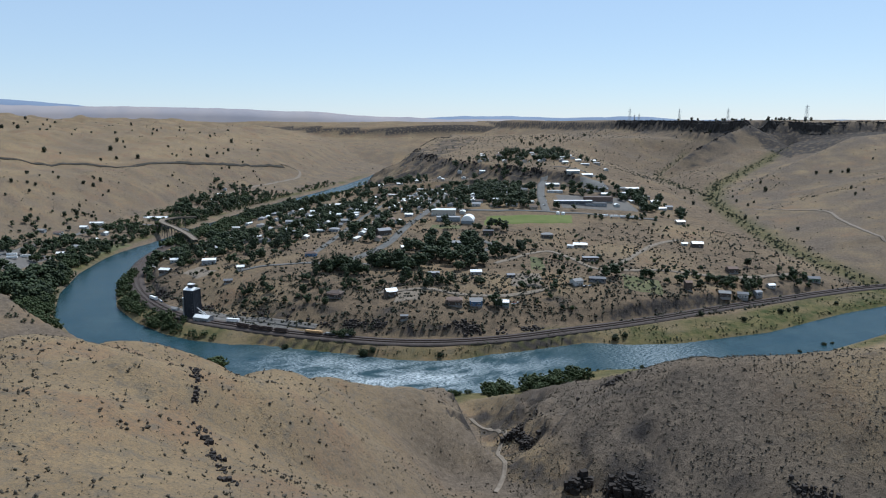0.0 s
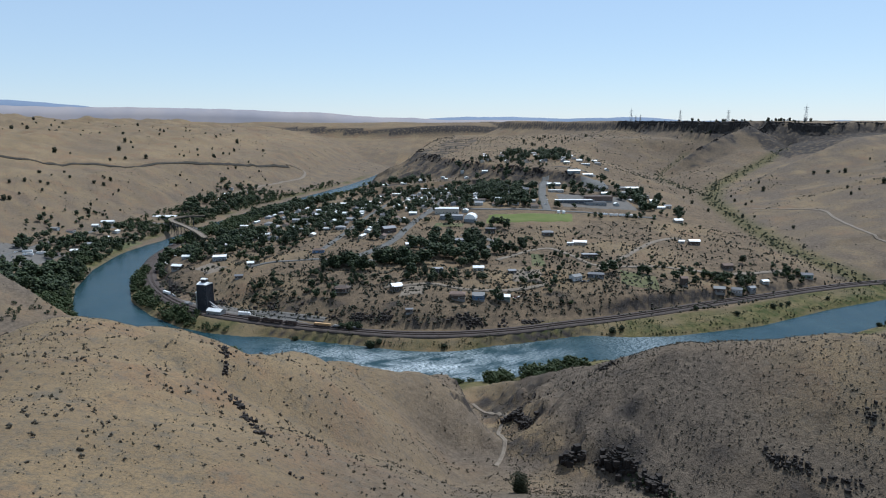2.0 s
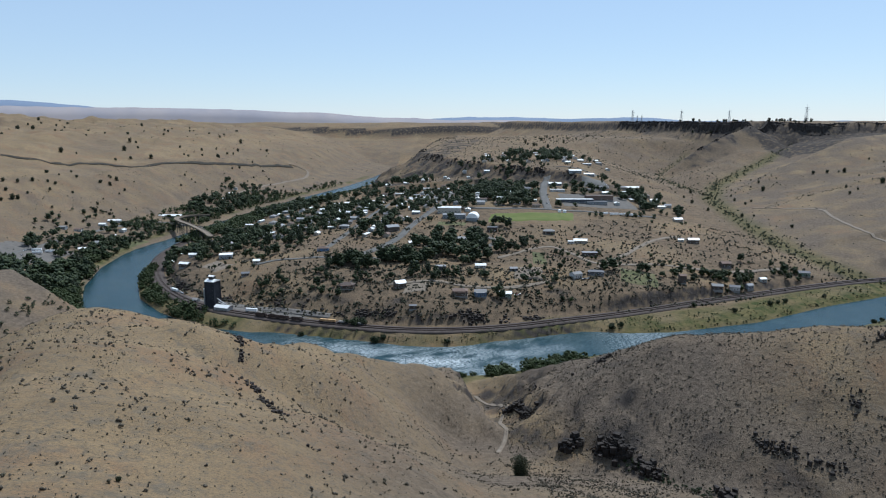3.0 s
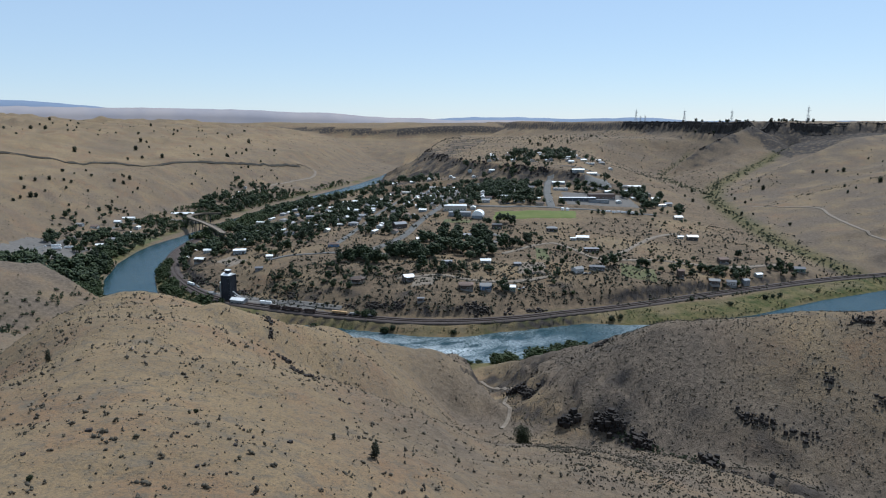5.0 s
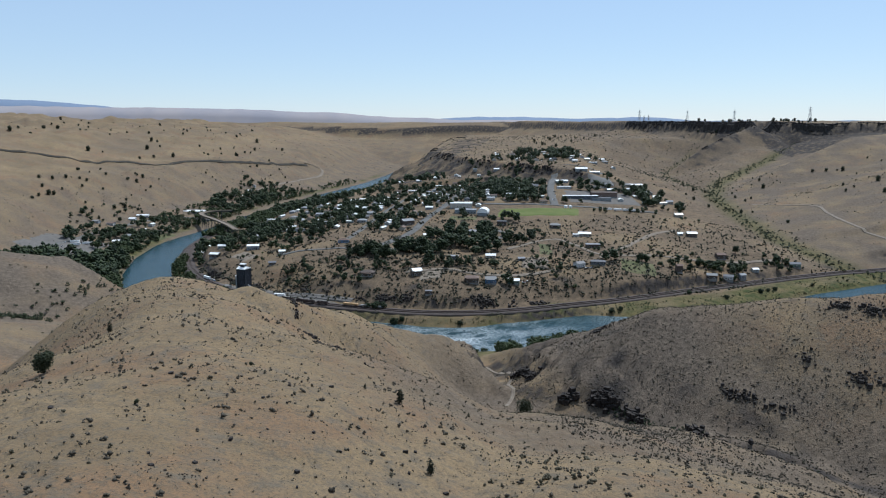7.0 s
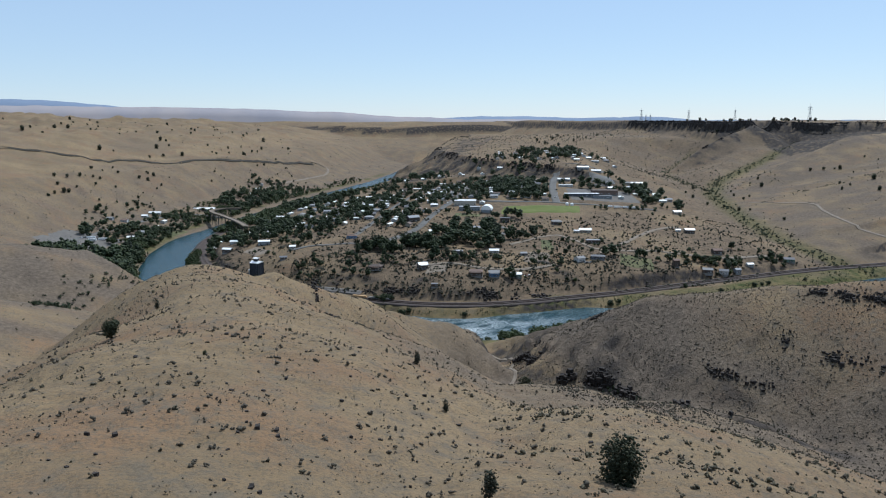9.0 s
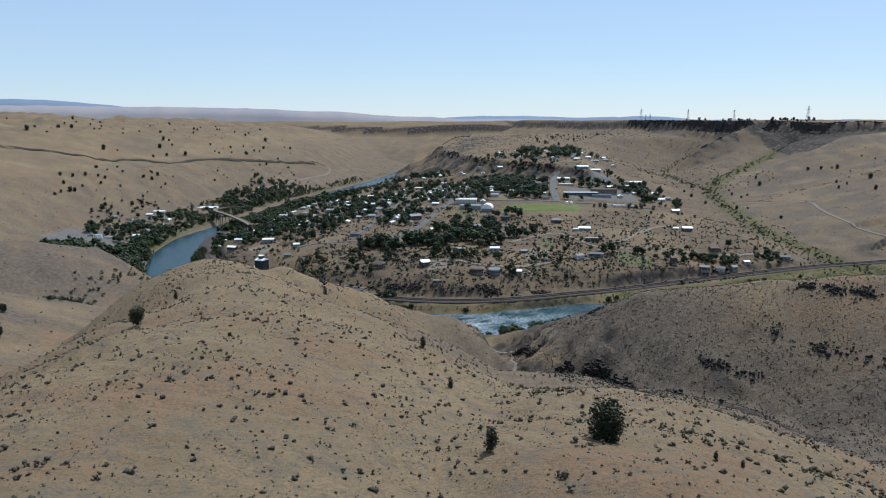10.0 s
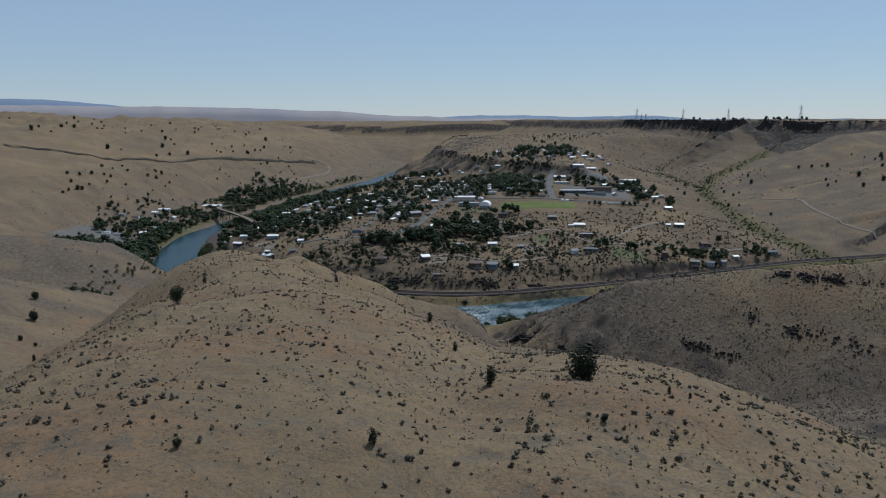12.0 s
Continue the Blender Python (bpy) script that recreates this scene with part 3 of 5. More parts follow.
def crown_places(rng, n, width, low, high, shape):
    """Places through a crown: lobes of uneven size, denser towards the outside."""
    lobes = 7 if shape != "cone" else 5
    u = rng.uniform(0, 1, lobes)
    ang = rng.uniform(0, math.tau, lobes)
    if shape == "cone":
        lz = low + (high - low) * np.linspace(0.12, 0.85, lobes)
        lr = width / 2 * (1.0 - 0.75 * np.linspace(0, 1, lobes))
        off = 0.25 * lr
    elif shape == "column":
        lz = low + (high - low) * np.linspace(0.15, 0.85, lobes)
        lr = width / 2 * rng.uniform(0.7, 1.0, lobes)
        off = 0.3 * lr
    else:
        lz = low + (high - low) * (0.25 + 0.55 * u)
        lr = width / 2 * rng.uniform(0.45, 0.72, lobes)
        off = (width / 2 - lr) * rng.uniform(0.5, 1.1, lobes)
    pick = rng.integers(0, lobes, n)
    d = rng.normal(0, 1, (n, 3))
    d /= np.linalg.norm(d, axis=1)[:, None]
    rad = lr[pick] * rng.uniform(0.35, 1.0, n) ** 0.5
    p = d * rad[:, None] * np.array([1, 1, 0.8 if shape == "round" else 1.1])
    p[:, 0] += np.cos(ang[pick]) * off[pick]
    p[:, 1] += np.sin(ang[pick]) * off[pick]
    p[:, 2] += lz[pick]
    p[:, 2] = np.maximum(p[:, 2], low * 0.8 + 0.1)
    return p


def tree_master(kind, seed, tall, width, n, mat, label, category, leaf=0.5, shape="round", low=0.18):
    rng = np.random.default_rng(seed)
    thing = new(kind)
    tagged(thing, label, category)
    bm = bmesh.new()
    lean = rng.normal(0, 0.03 * tall, 2)
    top = (lean[0], lean[1], tall * 0.62)
    beam(bm, (0, 0, -0.6), (lean[0] * 0.4, lean[1] * 0.4, tall * 0.3), tall * 0.028 + 0.05, tall * 0.02 + 0.04, 6)
    beam(bm, (lean[0] * 0.4, lean[1] * 0.4, tall * 0.29), top, tall * 0.02 + 0.04, tall * 0.006, 6)
    for i in range(6):
        a = math.tau * i / 6 + rng.uniform(-0.4, 0.4)
        z = tall * rng.uniform(0.2, 0.5)
        beam(bm, (lean[0] * 0.4, lean[1] * 0.4, z), (math.cos(a) * width * 0.33, math.sin(a) * width * 0.33, z + tall * 0.2), tall * 0.011 + 0.02, 0.02, 4)
    part("trunk", bm, M_BARK, thing)
    p = crown_places(rng, n, width, tall * low, tall, shape)
    q = crown_places(rng, n * 2, width * 1.06, tall * low, tall * 1.02, shape)
    v, f = joined(clumps(p, leaf * rng.uniform(0.6, 1.35, n), rng), sprays(q, leaf * rng.uniform(0.5, 1.0, len(q)), rng))
    tri_object("crown", v, f, mat, thing)
    return thing


def set_at(thing, x, y, rz=0.0, size=1.0, sink=0.0):
    thing.location = (x, y, ground_at(x, y) - sink)
    thing.rotation_euler = (0, 0, rz)
    thing.scale = (size, size, size)
    return thing


def copy_at(thing, x, y, rz=0.0, size=1.0, sink=0.0):
    c = copy_thing(thing, pose(0, 0, 0))
    return set_at(c, x, y, rz, size, sink)


def patch(name, corners, mat, lift=0.35, label="", category="", n=14):
    """A piece of ground cover between four corners, laid on the land."""
    u = np.linspace(0, 1, n)
    a, b = np.meshgrid(u, u, indexing="ij")
    c = np.array(corners, float)
    x = (c[0, 0] * (1 - b) + c[1, 0] * b) * (1 - a) + (c[3, 0] * (1 - b) + c[2, 0] * b) * a
    y = (c[0, 1] * (1 - b) + c[1, 1] * b) * (1 - a) + (c[3, 1] * (1 - b) + c[2, 1] * b) * a
    x = x + 1.2 * waves(x, y, 25, 31)
    y = y + 1.2 * waves(x, y, 25, 32)
    z = height(x, y) + lift
    z[0], z[-1], z[:, 0], z[:, -1] = z[0] - 1, z[-1] - 1, z[:, 0] - 1, z[:, -1] - 1
    return tagged(grid_mesh(name, x, y, z, False, None, mat), label, category, kind="structure")


WHITE = varied("white_metal_roof", [(0.84, 0.83, 0.8), (0.72, 0.72, 0.7), (0.86, 0.85, 0.82)], 0.45, 0, 0.4)
GREYROOF = varied("grey_shingle", [(0.15, 0.15, 0.158), (0.225, 0.217, 0.21), (0.105, 0.105, 0.112), (0.27, 0.27, 0.277)], 0.85)
BROWNROOF = varied("brown_shingle", [(0.112, 0.075, 0.06), (0.09, 0.064, 0.053), (0.158, 0.105, 0.083)], 0.85)
WALLS = varied("painted_siding", [(0.413, 0.375, 0.315), (0.495, 0.488, 0.465), (0.225, 0.247, 0.262), (0.315, 0.27, 0.21), (0.375, 0.39, 0.375)], 0.8)
DARKWALL = varied("dark_stained_siding", [(0.075, 0.056, 0.045), (0.098, 0.075, 0.06), (0.068, 0.075, 0.09)], 0.8)
GREENWALL = varied("green_siding", [(0.12, 0.195, 0.15)], 0.8)
BLUEWALL = varied("blue_siding", [(0.09, 0.18, 0.315)], 0.8)
CONCRETE = speckled("concrete", (0.27, 0.262, 0.247), (0.21, 0.203, 0.188), 0.8, 0.9)
STEEL = speckled("galvanised_steel", (0.42, 0.43, 0.44), (0.34, 0.35, 0.36), 0.8, 0.5, 0.6)
DARKSTEEL = speckled("dark_weathered_cladding", (0.028, 0.031, 0.038), (0.05, 0.052, 0.06), 0.5, 0.7, 0.0)
RUST = speckled("rusted_steel", (0.085, 0.055, 0.043), (0.055, 0.042, 0.037), 1.2, 0.85, 0.1)
ORANGE = speckled("faded_orange_paint", (0.5, 0.3, 0.13), (0.42, 0.27, 0.15), 1.0, 0.7)
TIMBER = speckled("weathered_timber", (0.3, 0.24, 0.17), (0.22, 0.17, 0.12), 1.5, 0.9)
GLASS, _gn, _gl, _gb = material("window_glass", 0.08, 0, 0.6)
_gb.inputs["Base Color"].default_value = (0.03, 0.035, 0.04, 1)
RUBBER, _rn, _rl, _rb = material("tyre_rubber", 0.9)
_rb.inputs["Base Color"].default_value = (0.02, 0.02, 0.02, 1)
CARPAINT = varied("car_paint", [(0.75, 0.75, 0.74), (0.8, 0.8, 0.8), (0.06, 0.065, 0.07), (0.3, 0.31, 0.32), (0.3, 0.04, 0.04), (0.06, 0.12, 0.25), (0.6, 0.58, 0.52)], 0.35, 0.1, 0.5)


def house(kind, label, w, d, h, roof="gable", wall=WALLS, cover=GREYROOF, pitch=0.42, category="house", chimney=True, porch=False, bays=3):
    """A building along x, w wide and d deep, walls h high, standing on a footing that goes into the slope."""
    thing = new(kind)
    tagged(thing, label, category)
    rise = d / 2 * pitch
    bm = bmesh.new()
    if roof == "gable":
        prism(bm, [(-d / 2, 0), (d / 2, 0), (d / 2, h), (0, h + rise), (-d / 2, h)], -w / 2, w / 2)
    else:
        box(bm, -w / 2, w / 2, -d / 2, d / 2, 0, h + (0.4 if roof == "flat" else 0))
    part("wall", bm, wall, thing)
    bm = bmesh.new()
    box(bm, -w / 2 - 0.1, w / 2 + 0.1, -d / 2 - 0.1, d / 2 + 0.1, -3.0, 0.05)
    part("footing", bm, CONCRETE, thing)
    o, t = 0.5, 0.22
    bm = bmesh.new()
    if roof == "gable":
        k = pitch
        for s in (-1, 1):
            sec = [(0, h + rise + 0.02), (s * (d / 2 + o), h - o * k + 0.02), (s * (d / 2 + o), h - o * k + 0.02 + t), (0, h + rise + 0.02 + t)]
            prism(bm, sec if s > 0 else sec[::-1], -w / 2 - o, w / 2 + o)
    elif roof == "hip":
        e = d / 2 + o
        base = [bm.verts.new((x, y, h)) for x, y in ((-w / 2 - o, -e), (w / 2 + o, -e), (w / 2 + o, e), (-w / 2 - o, e))]
        eave = [bm.verts.new((v.co.x, v.co.y, h + t)) for v in base]
        ridge = [bm.verts.new((s * max(0.4, w / 2 - d / 2), 0, h + rise + t)) for s in (-1, 1)]
        bm.faces.new(base[::-1])
        for i in range(4):
            bm.faces.new((base[i], base[(i + 1) % 4], eave[(i + 1) % 4], eave[i]))
        bm.faces.new((eave[0], eave[1], ridge[1], ridge[0])), bm.faces.new((eave[2], eave[3], ridge[0], ridge[1]))
        bm.faces.new((eave[1], eave[2], ridge[1])), bm.faces.new((eave[3], eave[0], ridge[0]))
    elif roof == "arch":
        n = 9
        sec = [((d / 2 + 0.2) * math.cos(math.pi * i / n), h + rise * 2 * math.sin(math.pi * i / n)) for i in range(n + 1)]
        prism(bm, sec, -w / 2 - 0.3, w / 2 + 0.3)
    else:
        box(bm, -w / 2 - 0.35, w / 2 + 0.35, -d / 2 - 0.35, d / 2 + 0.35, h + 0.4, h + 0.75)
    part("roof", bm, cover, thing)
    bm = bmesh.new()
    box(bm, -0.5, 0.5, -d / 2 - 0.06, -d / 2 + 0.02, 0.05, 2.1)
    part("door", bm, DARKWALL, thing)
    for i in range(bays):
        x = (i + 0.5) / bays * w - w / 2
        if abs(x) < 1.2:
            x += 1.9
        for s in (-1, 1):
            bm = bmesh.new()
            box(bm, x - 0.75, x + 0.75, s * d / 2 - 0.09, s * d / 2 + 0.09, 1.0, 2.2)
            win = part("window", bm, GLASS, thing)
            bm = bmesh.new()
            box(bm, x - 0.85, x + 0.85, s * d / 2 - 0.06, s * d / 2 + 0.06, 0.88, 2.3)
            part("window_frame", bm, WHITE, win)
    if chimney:
        bm = bmesh.new()
        box(bm, w * 0.2, w * 0.2 + 0.8, 0.5, 1.3, h * 0.8, h + rise + 1.0)
        part("chimney", bm, CONCRETE, thing)
    if porch:
        bm = bmesh.new()
        box(bm, -w * 0.4, w * 0.4, -d / 2 - 2.6, -d / 2 - 0.05, h - 0.45, h - 0.25)
        part("porch_roof", bm, cover, thing)
        for s in (-1, 1):
            bm = bmesh.new()
            box(bm, s * w * 0.38 - 0.08, s * w * 0.38 + 0.08, -d / 2 - 2.5, -d / 2 - 2.34, -2.0, h - 0.45)
            part("porch_post", bm, TIMBER, thing)
    return thing


def vehicle(kind="car", length=4.6, label="parked car with sun on its paint"):
    thing = new(kind)
    tagged(thing, label, "car")
    bm = bmesh.new()
    sec = [(-length / 2, 0.35), (length / 2, 0.35), (length / 2, 0.8), (length * 0.28, 0.95), (-length / 2, 0.98)]
    a = [bm.verts.new((-0.88, y, z)) for y, z in sec]
    b = [bm.verts.new((0.88, y, z)) for y, z in sec]
    bm.faces.new(a), bm.faces.new(b[::-1])
    for i in range(5):
        bm.faces.new((a[(i + 1) % 5], a[i], b[i], b[(i + 1) % 5]))
    bmesh.ops.recalc_face_normals(bm, faces=bm.faces)
    part("body", bm, CARPAINT, thing)
    bm = bmesh.new()
    sec = [(-length * 0.42, 0.95), (length * 0.27, 0.93), (length * 0.1, 1.48), (-length * 0.34, 1.5)]
    a = [bm.verts.new((-0.78, y, z)) for y, z in sec]
    b = [bm.verts.new((0.78, y, z)) for y, z in sec]
    bm.faces.new(a), bm.faces.new(b[::-1])
    for i in range(4):
        bm.faces.new((a[(i + 1) % 4], a[i], b[i], b[(i + 1) % 4]))
    bmesh.ops.recalc_face_normals(bm, faces=bm.faces)
    part("window", bm, GLASS, thing)
    bm = bmesh.new()
    box(bm, -0.74, 0.74, -length * 0.33, length * 0.09, 1.5, 1.54)
    part("roof", bm, CARPAINT, thing)
    for sx in (-1, 1):
        for sy in (-1, 1):
            bm = bmesh.new()
            beam(bm, (sx * 0.72, sy * length * 0.31, 0.33), (sx * 0.92, sy * length * 0.31, 0.33), 0.33, sides=10)
            part("wheel", bm, RUBBER, thing)
    return thing

# ---- roads and yards ----
MAIN = [(-150, 770), (-105, 790), (-71, 856), (-59, 909), (-40, 992), (-24, 1066), (9, 1300), (40, 1420)]
ROADS = [
    ("road", MAIN, 11, M_ASPHALT, "grey asphalt main street through the town"),
    ("road", [(-20, 1053), (61, 1046), (151, 1050), (242, 1052), (291, 1040), (330, 1040)], 8, M_ASPHALT, "grey asphalt street beside the playing field"),
    ("road", [(160, 1055), (168, 1169), (185, 1281), (200, 1350)], 14, M_ASPHALT, "pale wide asphalt street beside the school"),
    ("road", [(-240, 770), (-205, 775), (-159, 777), (-103, 766), (-50, 763), (-20, 785)], 6, M_ASPHALT, "narrow asphalt lane cut into the slope"),
    ("road", [(-160, 820), (-152, 867), (-131, 1042), (-110, 1200), (-90, 1350)], 8, M_ASPHALT, "grey asphalt street between houses"),
    ("road", [(-598, 700), (-602, 857), (-604, 1022), (-590, 1142), (-565, 1230), (-520, 1262), (-470, 1275), (-430, 1330)], 8, M_ASPHALT, "grey highway on the far river flat"),
    ("road", DITCH, 6, M_CUT, "dark ditch grade cut along the hillside"),
    ("road", [(-520, 2200), (-500, 2240), (-476, 2258), (-462, 2200), (-467, 2083), (-525, 1818), (-534, 1695)], 8, M_DIRT, "dusty road winding down the hillside"),
    ("road", [(173, 735), (225, 807), (274, 879), (320, 918), (335, 900)], 6, M_DIRT, "pale dirt drive climbing the slope"),
    ("road", [(60, 770), (122, 828), (150, 800), (177, 752), (248, 764), (330, 768), (431, 807)], 6, M_DIRT, "pale dirt lane past gardens"),
    ("road", [(560, 1215), (600, 1180), (640, 1132), (630, 1080), (622, 1025), (617, 940), (640, 880)], 5, M_DIRT, "faint dirt track on the hillside"),
    ("road", [(-65, 665), (-20, 668), (30, 660), (75, 672), (110, 690)], 5, M_DIRT, "pale dirt lane before the houses"),
    ("road", [(230, 1420), (270, 1400), (300, 1370), (290, 1340)], 8, M_ASPHALT, "asphalt road climbing to the upper terrace"),
    ("road", [(-30, 820), (10, 812), (40, 818), (62, 850), (50, 880), (20, 890)], 8, M_ASPHALT, "curved grey drive behind a grove"),
    ("road", [(-400, 990), (-412, 900), (-385, 820), (-345, 755), (-305, 712), (-262, 684), (-215, 664), (-165, 640), (-120, 622)], 7, M_GRAVEL, "gravel lane beside the railway"),
    ("path", [(18, 424), (22, 411), (30, 392), (36, 370), (33, 357), (29, 336), (31, 315), (27, 298), (24, 288)], 2.4, M_DIRT, "pale dirt trail on a ravine floor"),
]
for name, pts, width, mat, label in ROADS:
    ribbon(name, pts, width, mat, 0.55 if name == "path" else 2.0 if pts is DITCH else 0.7, 3 if name == "path" else 6, category=name, label=label)

patch("sports_field", [(56, 960), (190, 984), (198, 1036), (64, 1012)], M_TURF, 0.9, "bright green mown grass playing field", "sports field")
patch("school_yard", [(186, 1085), (320, 1085), (322, 1190), (190, 1190)], M_GRAVEL, 0.5, "grey paved school yard", "pavement")
patch("parking_lot", [(255, 1225), (300, 1225), (305, 1300), (258, 1300)], M_ASPHALT, 0.6, "pale asphalt parking lot", "parking lot")
patch("gravel_lot", [(-640, 830), (-545, 850), (-550, 960), (-640, 950)], M_GRAVEL, 0.5, "grey gravel lot beside riverside trees", "gravel lot")
patch("railway_yard", [(-320, 715), (-206, 636), (-130, 617), (-248, 690)], M_GRAVEL, 0.6, "grey gravel railway yard round the grain elevator", "yard")
patch("lawn", [(188, 694), (232, 690), (240, 730), (196, 738)], M_LAWN, 0.4, "green lawn with dry patches", "lawn")
patch("lawn", [(98, 745), (116, 745), (118, 800), (104, 805)], M_LAWN, 0.4, "thin green strip of lawn", "lawn")
patch("lawn", [(-20, 935), (25, 935), (28, 958), (-16, 960)], M_LAWN, 0.5, "small green lawn before a hall", "lawn")
patch("lawn", [(-540, 1040), (-520, 1010), (-505, 1100), (-530, 1110)], M_LAWN, 0.4, "green park lawn on the river flat", "lawn")
patch("dirt_yard", [(70, 690), (105, 690), (108, 735), (72, 735)], M_DIRT, 0.35, "bare pale dirt yard", "yard")
patch("dirt_yard", [(-50, 640), (-22, 642), (-18, 664), (-48, 666)], M_DIRT, 0.35, "bare pale dirt yard", "yard")
patch("dirt_yard", [(-312, 792), (-284, 766), (-264, 786), (-298, 812)], M_DIRT, 0.35, "bare pale knoll top", "yard")

# ---- railway ----
track_line = bent(RAIL, 5)


def along_track(i, off):
    """A place beside the railway's middle line and the line's heading there."""
    p, q = track_line[i], track_line[min(i + 1, len(track_line) - 1)]
    d = (q - p) / np.linalg.norm(q - p)
    x, y = p[0] - d[1] * off, p[1] + d[0] * off
    return x, y, ground_at(p[0], p[1]) + 1.55, math.atan2(d[1], d[0])


def make_track(off):
    track = new("railway_track")
    tagged(track, "pair of steel rails on a gravel bed", "railway track", kind="structure")
    for s in (-0.72, 0.72):
        places = [along_track(i, off + s) for i in range(0, len(track_line) - 1)]
        x = np.array([[p[0] - 0.12, p[0] - 0.12, p[0] + 0.12, p[0] + 0.12] for p in places])
        y = np.array([[p[1], p[1], p[1], p[1]] for p in places])
        z = np.array([[p[2] - 0.5, p[2], p[2], p[2] - 0.5] for p in places])
        rail = grid_mesh("rail", x, y, z, False, None, RUST)
        rail.parent = track
    return track


make_track(-2.6), make_track(2.6)


def rail_car(kind, label, length, body):
    car = new(kind)
    tagged(car, label, "rail car")
    bm = bmesh.new()
    if body == "gondola":
        box(bm, -length / 2, length / 2, -1.45, 1.45, 1.0, 1.25)
        for s in (-1, 1):
            box(bm, -length / 2, length / 2, s * 1.45 - 0.08, s * 1.45 + 0.08, 1.25, 3.3)
            box(bm, s * length / 2 - 0.08, s * length / 2 + 0.08, -1.37, 1.37, 1.25, 3.3)
        for i in range(9):
            x = -length / 2 + length * (i + 0.5) / 9
            for s in (-1, 1):
                box(bm, x - 0.1, x + 0.1, s * 1.6 - 0.07, s * 1.6 + 0.07, 1.05, 3.3)
        part("body", bm, RUST, car)
    elif body == "flat":
        box(bm, -length / 2, length / 2, -1.4, 1.4, 0.95, 1.35)
        part("deck", bm, RUST, car)
        for k in range(5):
            bm = bmesh.new()
            box(bm, -length / 2 + 0.6, length / 2 - 0.6, -1.3, 1.3, 1.38 + k * 0.36, 1.7 + k * 0.36)
            part("timber_stack", bm, ORANGE, car)
    else:
        box(bm, -length / 2, length / 2, -1.4, 1.4, 0.95, 1.3)
        part("deck", bm, DARKSTEEL, car)
        bm = bmesh.new()
        box(bm, -length * 0.3, length * 0.35, -1.1, 1.1, 1.3, 2.5)
        part("load", bm, CONCRETE, car)
    for s in (-1, 1):
        bm = bmesh.new()
        box(bm, s * length * 0.36 - 1.2, s * length * 0.36 + 1.2, -1.0, 1.0, 0.45, 0.95)
        bogie = part("bogie", bm, DARKSTEEL, car)
        for a in (-0.85, 0.85):
            for b in (-0.72, 0.72):
                bm = bmesh.new()
                beam(bm, (s * length * 0.36 + a, b - 0.06, 0.42), (s * length * 0.36 + a, b + 0.06, 0.42), 0.42, sides=10)
                part("wheel", bm, RUST, bogie)
    return car


def on_track(car, x, off):
    i = int(np.argmin(np.abs(track_line[:, 0] - x) + (track_line[:, 1] > 900) * 1e6))
    px, py, pz, a = along_track(i, off)
    car.location, car.rotation_euler = (px, py, pz), (0, 0, a)
    return car


gondola = on_track(rail_car("gondola_wagon", "rusty open gondola wagon on a siding", 12.6, "gondola"), -152, 2.6)
gondola["group"] = "wagons on the siding"
for x in (-164.5, -177, -189):
    on_track(copy_thing(gondola, pose(0, 0, 0)), x, 2.6)
on_track(rail_car("flat_wagon", "flat wagon loaded with orange timber", 18, "flat"), -122, -2.6)
on_track(rail_car("work_wagon", "low dark work wagon with grey load", 11, "work"), -103, -2.6)
on_track(rail_car("work_wagon", "low dark work wagon with grey load", 11, "work"), -90, -2.6)


